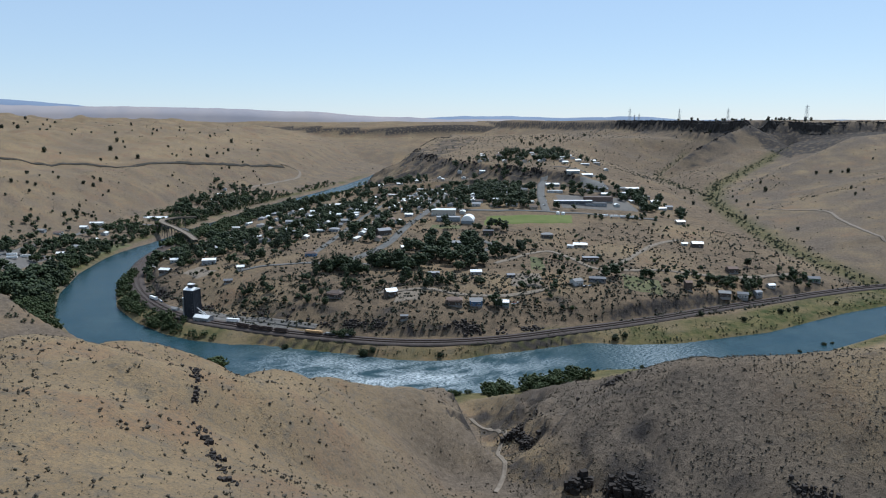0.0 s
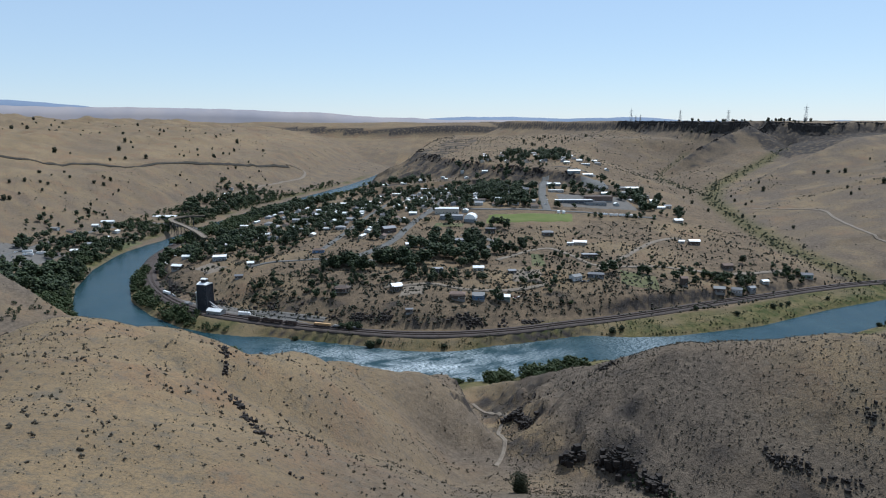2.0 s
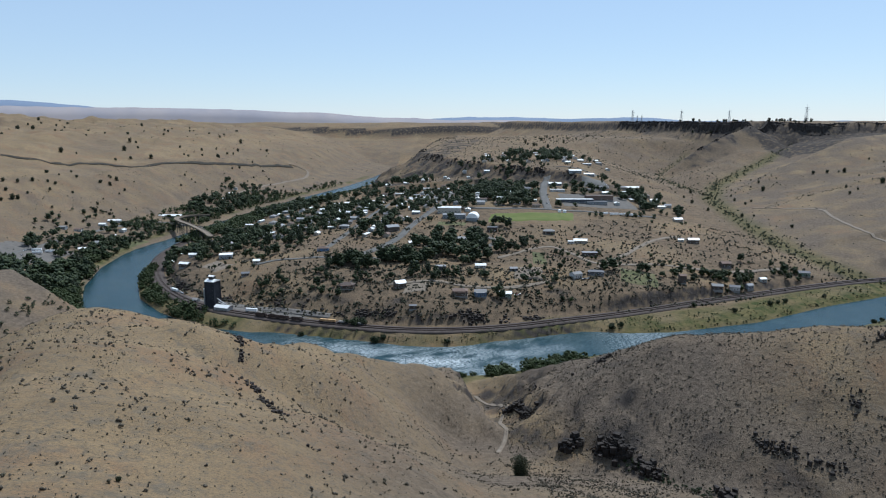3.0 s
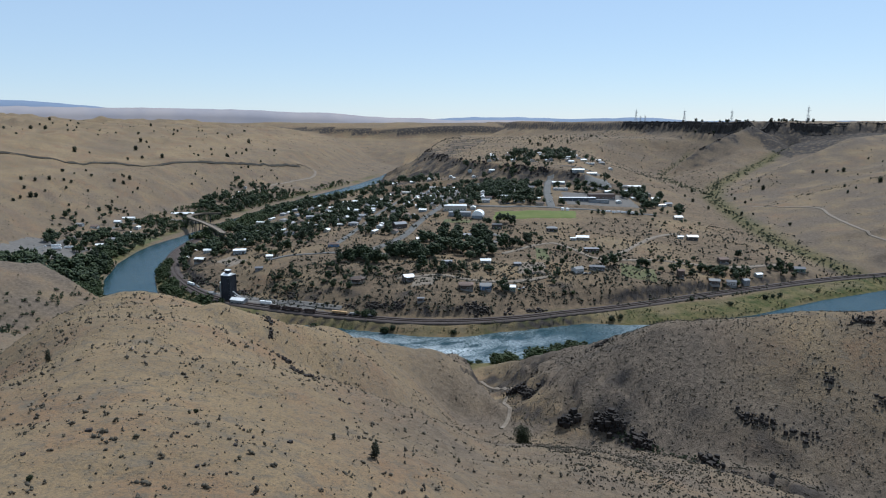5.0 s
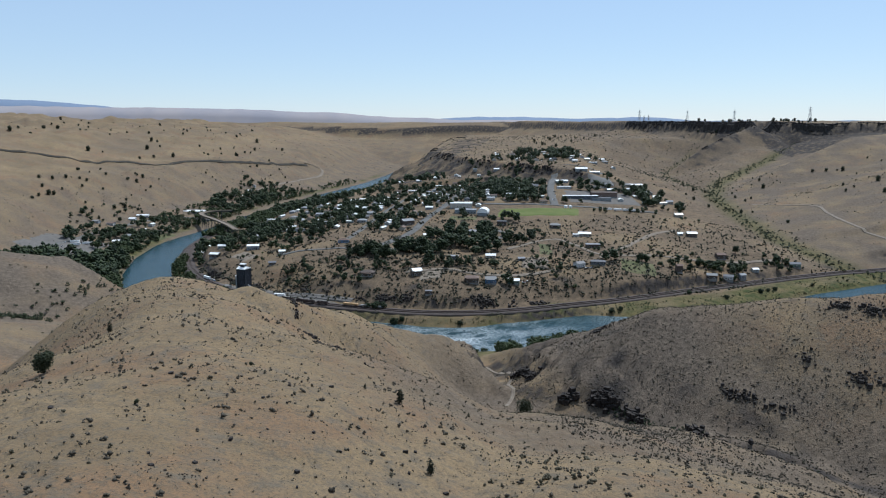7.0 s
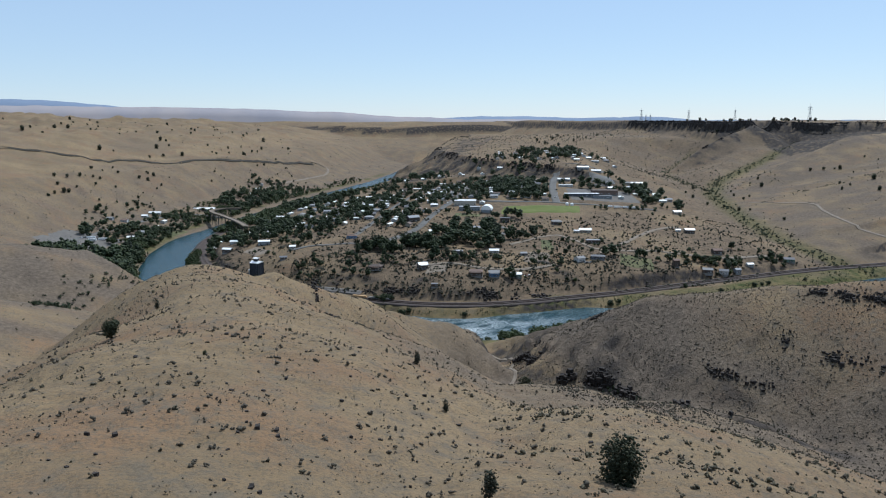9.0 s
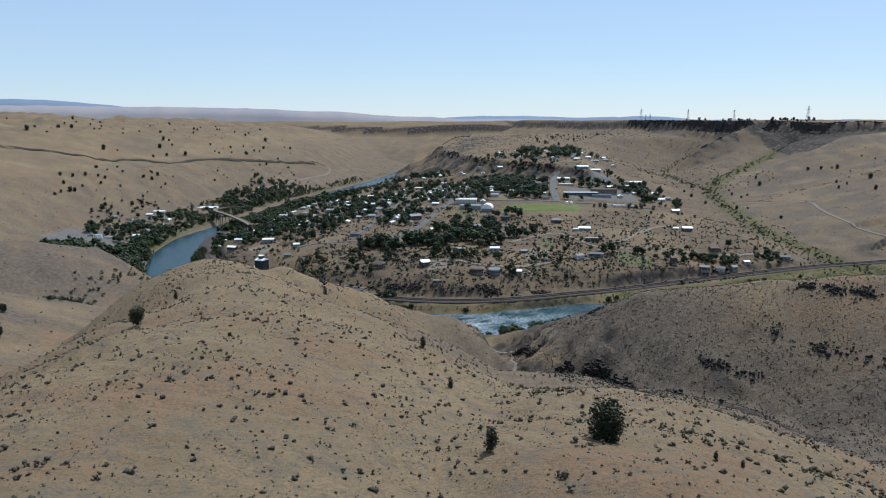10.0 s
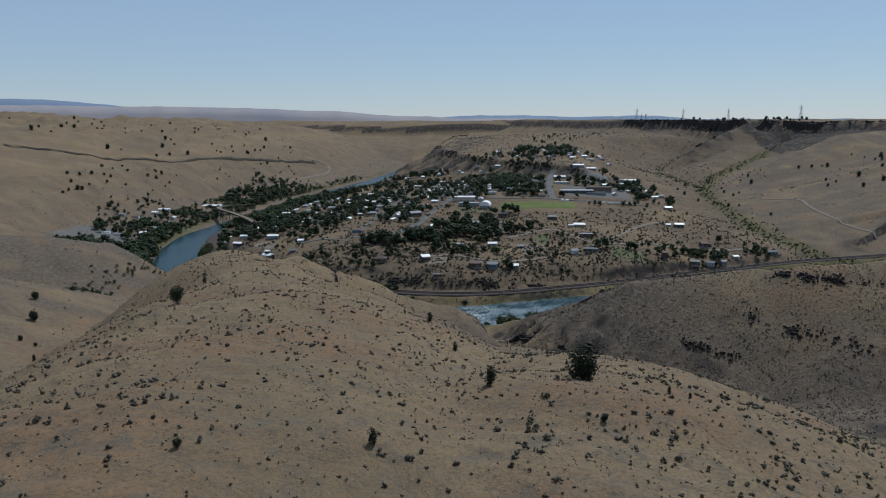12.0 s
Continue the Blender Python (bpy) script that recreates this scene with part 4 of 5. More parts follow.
# ---- grain elevator ----
def make_elevator():
    el = new("grain_elevator")
    tagged(el, "tall dark metal-clad grain elevator with white roof", "grain elevator")
    bm = bmesh.new()
    box(bm, -6.5, 6.5, -6.5, 6.5, -2, 29)
    for i in range(14):
        x = -6.2 + i * 0.954
        box(bm, x - 0.12, x + 0.12, -6.62, -6.48, 0, 29)
        box(bm, x - 0.12, x + 0.12, 6.48, 6.62, 0, 29)
        box(bm, -6.62, -6.48, x - 0.12, x + 0.12, 0, 29)
        box(bm, 6.48, 6.62, x - 0.12, x + 0.12, 0, 29)
    part("tower", bm, DARKSTEEL, el)
    for sx in (-1, 1):
        for sy in (-1, 1):
            bm = bmesh.new()
            box(bm, sx * 6.55 - 0.35, sx * 6.55 + 0.35, sy * 6.55 - 0.35, sy * 6.55 + 0.35, 0, 29.1)
            part("corner_trim", bm, DARKSTEEL, el)
    bm = bmesh.new()
    prism(bm, [(-7, 29), (7, 29), (7, 29.4), (0, 31.4), (-7, 29.4)], -7, 7)
    part("roof", bm, WHITE, el)
    bm = bmesh.new()
    box(bm, -3, 3, -2.6, 2.6, 30.2, 34)
    head = part("headhouse", bm, DARKSTEEL, el)
    bm = bmesh.new()
    prism(bm, [(-3.1, 34), (3.1, 34), (3.1, 34.3), (0, 35.4), (-3.1, 34.3)], -3.5, 3.5)
    part("headhouse_roof", bm, WHITE, head)
    bm = bmesh.new()
    box(bm, -1.2, 1.2, -2.66, -2.56, 31.4, 33.2)
    part("window", bm, GLASS, head)
    bm = bmesh.new()
    box(bm, -10.5, -6.8, -4.5, 4.5, -2, 20)
    annex = part("annex", bm, STEEL, el, "lower grey metal annex")
    bm = bmesh.new()
    prism(bm, [(-4.8, 20), (4.8, 20), (4.8, 20.3), (0, 21.4), (-4.8, 20.3)], -10.8, -6.7)
    part("annex_roof", bm, WHITE, annex)
    bm = bmesh.new()
    box(bm, -2.2, 2.2, -6.75, -6.6, 0, 24)
    part("leg_casing", bm, DARKSTEEL, el)
    bm = bmesh.new()
    beam(bm, (7, -2, 11), (19, 3, 1.5), 0.6, sides=6)
    part("conveyor", bm, STEEL, el)
    bm = bmesh.new()
    beam(bm, (7, 1, 6), (16, 6, 0.5), 0.5, sides=6)
    part("conveyor", bm, STEEL, el)
    for i in range(10):
        bm = bmesh.new()
        box(bm, 4.3, 5.3, -6.95, -6.65, 1 + i * 2.8, 1.12 + i * 2.8)
        part("ladder_landing", bm, STEEL, el)
    return el


elevator = set_at(make_elevator(), -252, 665, radians(-18))
elevator.scale = (0.86, 0.86, 1.0)
set_at(house("office", "grey gabled metal shed at the elevator foot", 17, 9, 4.6, "gable", STEEL, WHITE, category="shed", chimney=False), -237, 651, radians(-20))
set_at(house("shed", "small pale yard shed on gravel", 7, 5, 3, "gable", WALLS, GREYROOF, category="shed", chimney=False, bays=1), -279, 688, radians(-30))


def semi_trailer():
    t = new("box_trailer")
    tagged(t, "white box trailer parked on gravel", "trailer")
    bm = bmesh.new()
    box(bm, -6.5, 6.5, -1.3, 1.3, 1.15, 3.9)
    part("box", bm, WHITE, t)
    bm = bmesh.new()
    box(bm, -6.3, 6.3, -0.5, 0.5, 0.85, 1.15)
    part("chassis", bm, DARKSTEEL, t)
    for x in (-5.2, -4.0):
        for s in (-1.05, 1.05):
            bm = bmesh.new()
            beam(bm, (x, s - 0.15, 0.5), (x, s + 0.15, 0.5), 0.5, sides=12)
            part("wheel", bm, RUBBER, t)
    bm = bmesh.new()
    box(bm, 4.2, 4.5, -0.9, 0.9, 0, 0.9)
    part("landing_leg", bm, STEEL, t)
    return t


trailer = set_at(semi_trailer(), -206, 645, radians(-12), sink=-0.6)
for x, y, a in ((246, 1036, 0), (262, 1034, 0.05), (277, 1035, 0.0), (292, 1037, 0.1), (-320, 731, -0.7), (-590, 916, 0.2), (-583, 905, 0.25), (-575, 922, 0.1)):
    copy_at(trailer, x, y, a, sink=-0.6)

# ---- houses that stand apart ----
H = [
    (-108, 664, -12, "house", "brown-roofed wooden house with deep eaves", 15, 10, 4.2, "hip", DARKWALL, BROWNROOF, True),
    (-52, 658, 25, "house", "house with white metal gable roofs", 11, 9, 5.2, "gable", DARKWALL, WHITE, True),
    (11, 638, -4, "house", "dark brown two-storey house on the bluff", 15, 10, 5.0, "hip", DARKWALL, BROWNROOF, True),
    (32, 643, 0, "house", "dark blue-grey house with veranda", 12, 9, 5.0, "gable", BLUEWALL, GREYROOF, True),
    (58, 649, -3, "house", "green house with white metal roof", 13, 8, 3.6, "gable", GREENWALL, WHITE, False),
    (-36, 612, 5, "shed", "small dark shed on the slope", 7, 5, 2.6, "flat", DARKWALL, GREYROOF, False),
    (-10, 712, 2, "house", "dark house with pale flat roof among trees", 12, 8, 4.0, "flat", DARKWALL, GREYROOF, False),
    (36, 727, 0, "house", "low house with pale green metal roof", 12, 8, 3.2, "gable", WALLS, WHITE, False),
    (73, 720, 6, "house", "small dark cottage in a bare yard", 8, 6, 2.8, "gable", DARKWALL, GREYROOF, False),
    (61, 909, -3, "house", "grey two-storey house with flat pale roof", 14, 9, 6.0, "flat", DARKWALL, GREYROOF, False),
    (139, 899, 0, "house", "dark hip-roofed house on the slope", 15, 10, 4.2, "hip", DARKWALL, GREYROOF, True),
    (174, 852, -8, "house", "white-roofed house with carport", 17, 9, 3.8, "gable", WALLS, WHITE, False),
    (161, 848, -8, "shed", "white-roofed carport beside a house", 8, 6, 2.8, "flat", WALLS, WHITE, False),
    (173, 786, 0, "house", "dark low house under the slope", 18, 8, 3.8, "flat", DARKWALL, GREYROOF, False),
    (337, 890, -6, "house", "tall house with white metal roof", 14, 9, 5.4, "gable", DARKWALL, WHITE, False),
    (322, 896, -6, "shed", "small white-roofed outbuilding beside a house", 7, 5, 2.8, "gable", WALLS, WHITE, False),
    (359, 1023, 5, "house", "white-roofed house on the hill edge", 13, 9, 4.0, "gable", WALLS, WHITE, False),
    (378, 1137, 0, "house", "grey house amid dark conifers", 12, 9, 3.6, "gable", WALLS, GREYROOF, False),
    (362, 1120, 10, "house", "pale mobile home on a bare lot", 14, 5, 3.0, "gable", WALLS, WHITE, False),
    (141, 702, 28, "house", "grey gabled house with white vehicles", 11, 9, 4.4, "gable", WALLS, GREYROOF, False),
    (165, 710, -12, "house", "low dark ranch house", 17, 8, 3.2, "hip", DARKWALL, GREYROOF, False),
    (264, 715, 0, "house", "tall narrow dark wooden house", 7, 7, 8.0, "gable", DARKWALL, BROWNROOF, False),
    (306, 720, -15, "house", "dark grey gabled house near the railway", 12, 9, 4.2, "gable", DARKWALL, GREYROOF, False),
    (330, 729, -20, "house", "grey gabled house near the railway", 11, 8, 4.0, "gable", WALLS, GREYROOF, False),
    (350, 738, 20, "house", "small white-gabled house near the railway", 8, 7, 4.0, "gable", WALLS, GREYROOF, False),
    (374, 757, 10, "house", "small house with white roof", 8, 6, 3.2, "gable", WALLS, WHITE, False),
    (440, 790, -10, "house", "grey-green house by the creek mouth", 13, 9, 3.8, "gable", GREENWALL, GREYROOF, False),
    (341, 787, 5, "house", "brown barn above the lane", 12, 9, 5.0, "gable", DARKWALL, BROWNROOF, False),
    (-335, 805, -12, "house", "white-roofed house on the knoll edge", 13, 8, 4.6, "gable", DARKWALL, WHITE, False),
    (-239, 740, 10, "shed", "small dark cabin on the knoll", 9, 6, 2.8, "gable", DARKWALL, GREYROOF, False),
    (-236, 778, 15, "house", "small house with bright white roof", 8, 7, 3.4, "gable", WALLS, WHITE, False),
    (-160, 812, 5, "house", "pink-roofed house with blue pool cover", 14, 9, 3.4, "hip", BLUEWALL, BROWNROOF, False),
    (-322, 1007, 8, "hall", "long low hall with white roof", 26, 12, 4.0, "gable", WALLS, WHITE, False),
    (-379, 1020, 30, "house", "grey-roofed house beside the bridge end", 14, 9, 3.8, "gable", WALLS, GREYROOF, False),
    (-552, 1300, 3, "motel", "long low white-roofed motel block", 44, 11, 3.8, "gable", WALLS, WHITE, False),
    (-540, 1064, 0, "house", "white-roofed cabin on the river flat", 10, 7, 3.0, "gable", WALLS, WHITE, False),
    (-555, 974, 8, "house", "pale-roofed cabin among riverside trees", 12, 8, 3.0, "gable", WALLS, WHITE, False),
    (-606, 1182, 5, "house", "long pale-roofed roadside building", 22, 8, 3.2, "gable", WALLS, WHITE, False),
    (-640, 1075, 0, "house", "pale cottage under the hillside", 11, 8, 3.2, "gable", WALLS, GREYROOF, False),
    (1, 1018, -3, "gymnasium", "large white flat-roofed gymnasium", 36, 20, 7.0, "flat", WALLS, WHITE, False),
    (8, 982, -3, "hall", "long grey hall with low roof", 34, 14, 5.2, "flat", WALLS, GREYROOF, False),
    (36, 975, 80, "hall", "white arched-roof hall beside the field", 22, 17, 3.6, "arch", WALLS, WHITE, False),
    (14, 850, -4, "hall", "long low lodge behind the grove", 32, 10, 4.0, "hip", WALLS, GREYROOF, False),
    (214, 1118, 0, "school", "long school wing with bright white roof", 62, 12, 5.0, "flat", DARKWALL, WHITE, False),
    (262, 1150, 0, "school", "large brown flat-roofed school block", 46, 20, 7.0, "flat", BROWNROOF, BROWNROOF, False),
    (250, 1112, 0, "school", "low school block with grey roof", 34, 12, 4.0, "flat", WALLS, GREYROOF, False),
    (198, 1205, 0, "school", "low school annex with pale roof", 26, 9, 3.4, "flat", WALLS, WHITE, False),
    (203, 1268, 0, "hall", "white-roofed storage hall behind the school", 24, 9, 3.6, "gable", WALLS, WHITE, False),
    (250, 1318, 0, "hall", "white-roofed hall under the terrace", 24, 9, 4.0, "gable", WALLS, WHITE, False),
    (280, 1330, 0, "house", "white-roofed house under the terrace", 20, 8, 3.2, "gable", WALLS, WHITE, False),
    (346, 1268, -5, "hall", "long white-roofed storage shed", 34, 8, 3.2, "gable", WALLS, WHITE, False),
    (-45, 830, 10, "house", "low pale house beside the street", 14, 8, 3.2, "gable", WALLS, WHITE, False),
    (-80, 905, 30, "house", "large dark two-storey house beside the bend", 18, 12, 6.5, "gable", DARKWALL, GREYROOF, False),
]
BUSY = []
for x, y, a, kind, label, w, d, h, roof, wall, cover, extra in H:
    cat = {"shed": "shed", "house": "house"}.get(kind, kind)
    set_at(house(kind, label, w, d, h, roof, wall, cover, category=cat, chimney=extra, porch=extra, bays=max(1, min(7, int(w / 4)))), x, y, radians(a))
    BUSY.append((x, y, max(w, d) * 0.6))

# two white water tanks beside the field
for x in (176, 184):
    tank = new("water_tank")
    tagged(tank, "white domed water tank beside the field", "water tank")
    bm = bmesh.new()
    beam(bm, (0, 0, -1), (0, 0, 3.4), 2.8, sides=20)
    part("shell", bm, WHITE, tank)
    bm = bmesh.new()
    beam(bm, (0, 0, 3.4), (0, 0, 4.3), 2.8, 0.5, sides=20)
    part("dome", bm, WHITE, tank)
    set_at(tank, x, 1038)

# ---- houses of the town blocks ----
PLAIN = [
    house("house", "small gabled house with white metal roof", 12, 8, 3.4, "gable", WALLS, WHITE, chimney=False, bays=2),
    house("house", "gabled house with grey shingle roof", 13, 9, 3.6, "gable", WALLS, GREYROOF, bays=3),
    house("house", "hip-roofed house with grey shingles", 14, 10, 3.4, "hip", WALLS, GREYROOF, bays=3),
    house("house", "gabled house with brown shingle roof", 12, 8, 3.4, "gable", WALLS, BROWNROOF, bays=2),
    house("house", "long mobile home with pale roof", 18, 5.5, 3.0, "gable", WALLS, WHITE, pitch=0.25, chimney=False, bays=4),
    house("house", "shop with a flat pale roof", 16, 14, 4.4, "flat", WALLS, WHITE, chimney=False, bays=3),
]
for p in PLAIN:
    p["group"] = "houses of the town"


def road_clear(x, y, gap):
    """Which of many places lie off the roads."""
    ok = np.ones(x.shape, bool)
    for name, pts, width, mat, label in ROADS:
        ok &= along(pts, x, y)[0] > width / 2 + gap
    return ok


def seg_clear(x, y, gap):
    return bool(road_clear(np.array([x]), np.array([y]), gap)[0])


def free(x, y, gap):
    if 40 < x < 215 and 945 < y < 1050:
        return False
    if any((x - a) ** 2 + (y - b) ** 2 < (r + gap) ** 2 for a, b, r in BUSY):
        return False
    return seg_clear(x, y, gap)


town_rng = random.Random(11)
# middle, half sizes and spacing of the blocks, and the turn of their streets
BLOCKS = [(-40, 1190, 120, 190, 27, 34, -8), (105, 1190, 50, 120, 28, 34, 0), (-190, 1130, 60, 190, 30, 40, -8), (-280, 1180, 50, 170, 40, 50, -8), (210, 1660, 110, 130, 40, 55, 0),
          (290, 1550, 60, 60, 40, 55, 0), (-390, 1420, 60, 190, 50, 60, 10), (-470, 1650, 70, 120, 50, 70, 10), (-100, 940, 35, 60, 30, 34, -12), (-580, 1090, 30, 120, 45, 55, 0),
          (-340, 900, 45, 90, 40, 45, 10), (330, 1180, 40, 60, 36, 40, 0), (-20, 1500, 120, 60, 45, 50, 0)]
first = {}
placed = []
for cx, cy, hx, hy, sx, sy, turn in BLOCKS:
    a = radians(turn)
    for i in np.arange(-hx, hx + 1, sx):
        for j in np.arange(-hy, hy + 1, sy):
            u, v = i + town_rng.uniform(-5, 5), j + town_rng.uniform(-6, 6)
            x, y = cx + u * math.cos(a) - v * math.sin(a), cy + u * math.sin(a) + v * math.cos(a)
            if town_rng.random() < 0.12 or not free(x, y, 8) or float(along(RIVER, np.array([x]), np.array([y]))[0][0]) < 60:
                continue
            k = town_rng.choices(range(6), (5, 2, 1.5, 1.5, 2.5, 2.5 if abs(x + 10) < 50 else 0.4))[0]
            rz = a + town_rng.choice((0, math.pi / 2)) + town_rng.uniform(-0.06, 0.06)
            if k in first:
                copy_at(PLAIN[k], x, y, rz)
            else:
                first[k] = set_at(PLAIN[k], x, y, rz)
            BUSY.append((x, y, 9))
            placed.append((x, y))
for k in range(6):
    if k not in first:
        set_at(PLAIN[k], -70 + 30 * k, 1400, 0)

car = vehicle()
car["group"] = "parked cars"
set_at(car, 150, 698, 0.5)
for x, y in [(154, 697), (147, 695), (70, 652), (74, 655), (-313, 728), (-308, 722), (163, 1090), (172, 1130), (174, 1160), (296, 1250), (270, 1260), (280, 1240), (260, 1280), (-52, 960), (-34, 1030), (-15, 1110),
             (-4, 1180), (-590, 880), (-600, 905), (-570, 880), (-560, 935), (300, 1290), (330, 1290), (-30, 1060), (345, 905), (-300, 990), (-330, 990), (370, 1125)]:
    copy_at(car, x, y, town_rng.uniform(0, 3.1), sink=-0.7)
for x, y in placed[::4]:
    copy_at(car, x + 9, y - 6, town_rng.uniform(0, 3.1))


# ---- highway bridge ----
def make_bridge():
    br = new("bridge")
    tagged(br, "curved concrete highway bridge on tall trestle bents", "bridge")
    line = bent([(-372, 1010, 27), (-402, 1062, 27), (-452, 1135, 27), (-492, 1190, 26), (-512, 1235, 25), (-500, 1275, 24), (-470, 1290, 23)], 4)
    way = np.gradient(line[:, :2], axis=0)
    way /= np.linalg.norm(way, axis=1)[:, None]
    nrm = np.stack([-way[:, 1], way[:, 0]], 1)

    def strip(name, sections, mat):
        x = np.stack([line[:, 0] + nrm[:, 0] * s for s, _ in sections], 1)
        y = np.stack([line[:, 1] + nrm[:, 1] * s for s, _ in sections], 1)
        z = np.stack([line[:, 2] + h for _, h in sections], 1)
        ob = grid_mesh(name, x, y, z, True, None, mat)
        ob.data.polygons.foreach_set("use_smooth", np.zeros(len(ob.data.polygons), bool))
        ob.parent = br
    strip("deck", [(-4.6, -0.9), (-4.6, 0), (4.6, 0), (4.6, -0.9)], M_DIRT)
    strip("girder", [(-3, -2.4), (-3, -0.9), (3, -0.9), (3, -2.4)], DARKSTEEL)
    strip("parapet", [(-4.6, 0), (-4.6, 1.0), (-4.3, 1.0), (-4.3, 0)], TIMBER)
    strip("parapet", [(4.3, 0), (4.3, 1.0), (4.6, 1.0), (4.6, 0)], TIMBER)
    for i in range(4, len(line) - 3, 5):
        bm = bmesh.new()
        zt = line[i, 2] - 2.3
        feet = []
        for s in (-3, 3):
            x, y = line[i, :2] + nrm[i] * s
            fx, fy = line[i, :2] + nrm[i] * s * 1.4
            feet.append(((fx, fy, ground_at(fx, fy) - 2), (x, y, zt)))
            beam(bm, *feet[-1], 0.45)
        beam(bm, feet[0][1], feet[1][1], 0.45)
        beam(bm, feet[0][0], feet[1][1], 0.2)
        part("bent", bm, DARKSTEEL, br)
    return br


make_bridge()


# ---- power line pylons on the rim ----
def pylon(tall):
    py = new("pylon")
    tagged(py, "steel lattice power line pylon on the rim", "pylon", group="pylons on the rim")
    b, w = tall * 0.09, tall * 0.018
    lv = [0, 0.2, 0.38, 0.55, 0.7, 0.84]

    def corner(i, k):
        s = b + (w - b) * min(1, k / 0.7)
        return Vector((s * (1, 1, -1, -1)[i], s * (1, -1, -1, 1)[i], tall * k - 1))
    for i in range(4):
        bm = bmesh.new()
        beam(bm, corner(i, 0), corner(i, 0.84), 0.32, 0.25)
        part("leg", bm, STEEL, py)
        for k0, k1 in zip(lv[:-1], lv[1:]):
            for p, q in ((i, (i + 1) % 4), ((i + 1) % 4, i)):
                bm = bmesh.new()
                beam(bm, corner(p, k0), corner(q, k1), 0.16)
                part("brace", bm, STEEL, py)
    for k, s in ((0.66, 0.16), (0.78, 0.13)):
        bm = bmesh.new()
        beam(bm, (-tall * s, 0, tall * k), (tall * s, 0, tall * k), 0.3)
        for q in (-1, 1):
            beam(bm, (q * tall * s, 0, tall * k), (0, 0, tall * (k + 0.06)), 0.18)
        part("crossarm", bm, STEEL, py)
    bm = bmesh.new()
    beam(bm, (0, 0, tall * 0.8), (0, 0, tall), 0.3, 0.15)
    part("peak", bm, STEEL, py)
    return py


for x, y, tall, a in ((672, 2500, 50, 0.3), (700, 2540, 30, 0.3), (728, 2580, 34, 0.3), (816, 2400, 46, 0.2), (943, 2300, 46, 0.2), (1109, 2121, 58, 0.1)):
    set_at(pylon(tall), x, y, a)

# ---- rock outcrops ----
def outcrop(label, line, n, spread, lo, hi, seed, stack=0.0):
    """Broken basalt blocks along a ledge."""
    rng = np.random.default_rng(seed)
    pts = bent(line, 2)
    heavy = np.clip(0.25 + waves(pts[:, 0], pts[:, 1], hi * 14, seed), 0.03, 1.2) ** 2      # ledges break up into clusters
    pick = pts[rng.choice(len(pts), n, p=heavy / heavy.sum())]
    xy = pick[:, :2] + rng.normal(0, spread, (n, 2)) * rng.uniform(0.3, 1.5, (n, 1))
    size = lo + (hi - lo) * rng.uniform(0, 1, n) ** 2
    z = height(xy[:, 0], xy[:, 1]) + size * 0.15 + stack * rng.uniform(0, 1, n) ** 1.5
    cube = np.array([(x, y, z_) for z_ in (-1, 1) for x, y in ((-1, -1), (1, -1), (1, 1), (-1, 1))], float)
    tris = np.array([(0, 2, 1), (0, 3, 2), (4, 5, 6), (4, 6, 7), (0, 1, 5), (0, 5, 4), (1, 2, 6), (1, 6, 5), (2, 3, 7), (2, 7, 6), (3, 0, 4), (3, 4, 7)])
    v = cube[None] * rng.uniform(0.35, 1.0, (n, 1, 3)) + rng.normal(0, 0.1, (n, 8, 3))
    a = rng.uniform(0, math.tau, n)
    c, s = np.cos(a)[:, None], np.sin(a)[:, None]
    v = np.stack([v[..., 0] * c - v[..., 1] * s, v[..., 0] * s + v[..., 1] * c, v[..., 2] * 1.1], -1) * size[:, None, None] + np.stack([xy[:, 0], xy[:, 1], z], -1)[:, None]
    f = tris[None] + (np.arange(n) * 8)[:, None, None]
    ob = tri_object("rock_outcrop", v.reshape(-1, 3), f.reshape(-1, 3), M_ROCK)
    ob.data.polygons.foreach_set("use_smooth", np.zeros(len(ob.data.polygons), bool))
    return tagged(ob, label, "rock outcrop", kind="stuff")


outcrop("dark broken basalt ledge down a grassy hillside", [(-106, 262), (-90, 235), (-80, 208), (-69, 185), (-60, 168), (-52, 154), (-43, 134), (-36, 120)], 300, 1.1, 0.15, 0.8, 21, 0.4)
outcrop("black basalt cliff above the ravine floor", [(44, 268), (60, 277), (72, 270), (84, 258)], 620, 1.8, 0.4, 2.2, 22, 4.0)
outcrop("black basalt ledges along the ravine", [(86, 254), (97, 238), (107, 222), (113, 200), (120, 178)], 480, 2.0, 0.3, 1.8, 23, 2.5)
outcrop("dark rock band across the hillside", [(132, 240), (141, 231), (150, 224), (162, 216)], 150, 1.8, 0.2, 1.1, 24, 1.0)
outcrop("dark rock band across the hillside", [(176, 242), (184, 232), (196, 218), (214, 202), (232, 188)], 190, 2.6, 0.2, 1.1, 25, 1.0)
outcrop("black rimrock on the hill crest", [(202, 274), (212, 261), (226, 250), (242, 240), (270, 232)], 300, 2.2, 0.25, 1.4, 26, 1.3)
outcrop("dark rocks near the stream mouth", [(42, 372), (60, 356), (85, 350), (100, 352)], 220, 2.6, 0.25, 1.0, 27, 0.8)
outcrop("dark rocks at the gully mouth", [(36, 362), (40, 350), (44, 338), (46, 326)], 420, 2.0, 0.35, 1.4, 28, 3.0)
outcrop("black rock cut above the railway", [(-60, 612), (-20, 606), (20, 607), (70, 618), (120, 640)], 260, 3.0, 0.6, 2.0, 29)
outcrop("black rock cut above the railway yard", [(-150, 640), (-110, 624), (-60, 612)], 150, 2.5, 0.6, 2.0, 30)
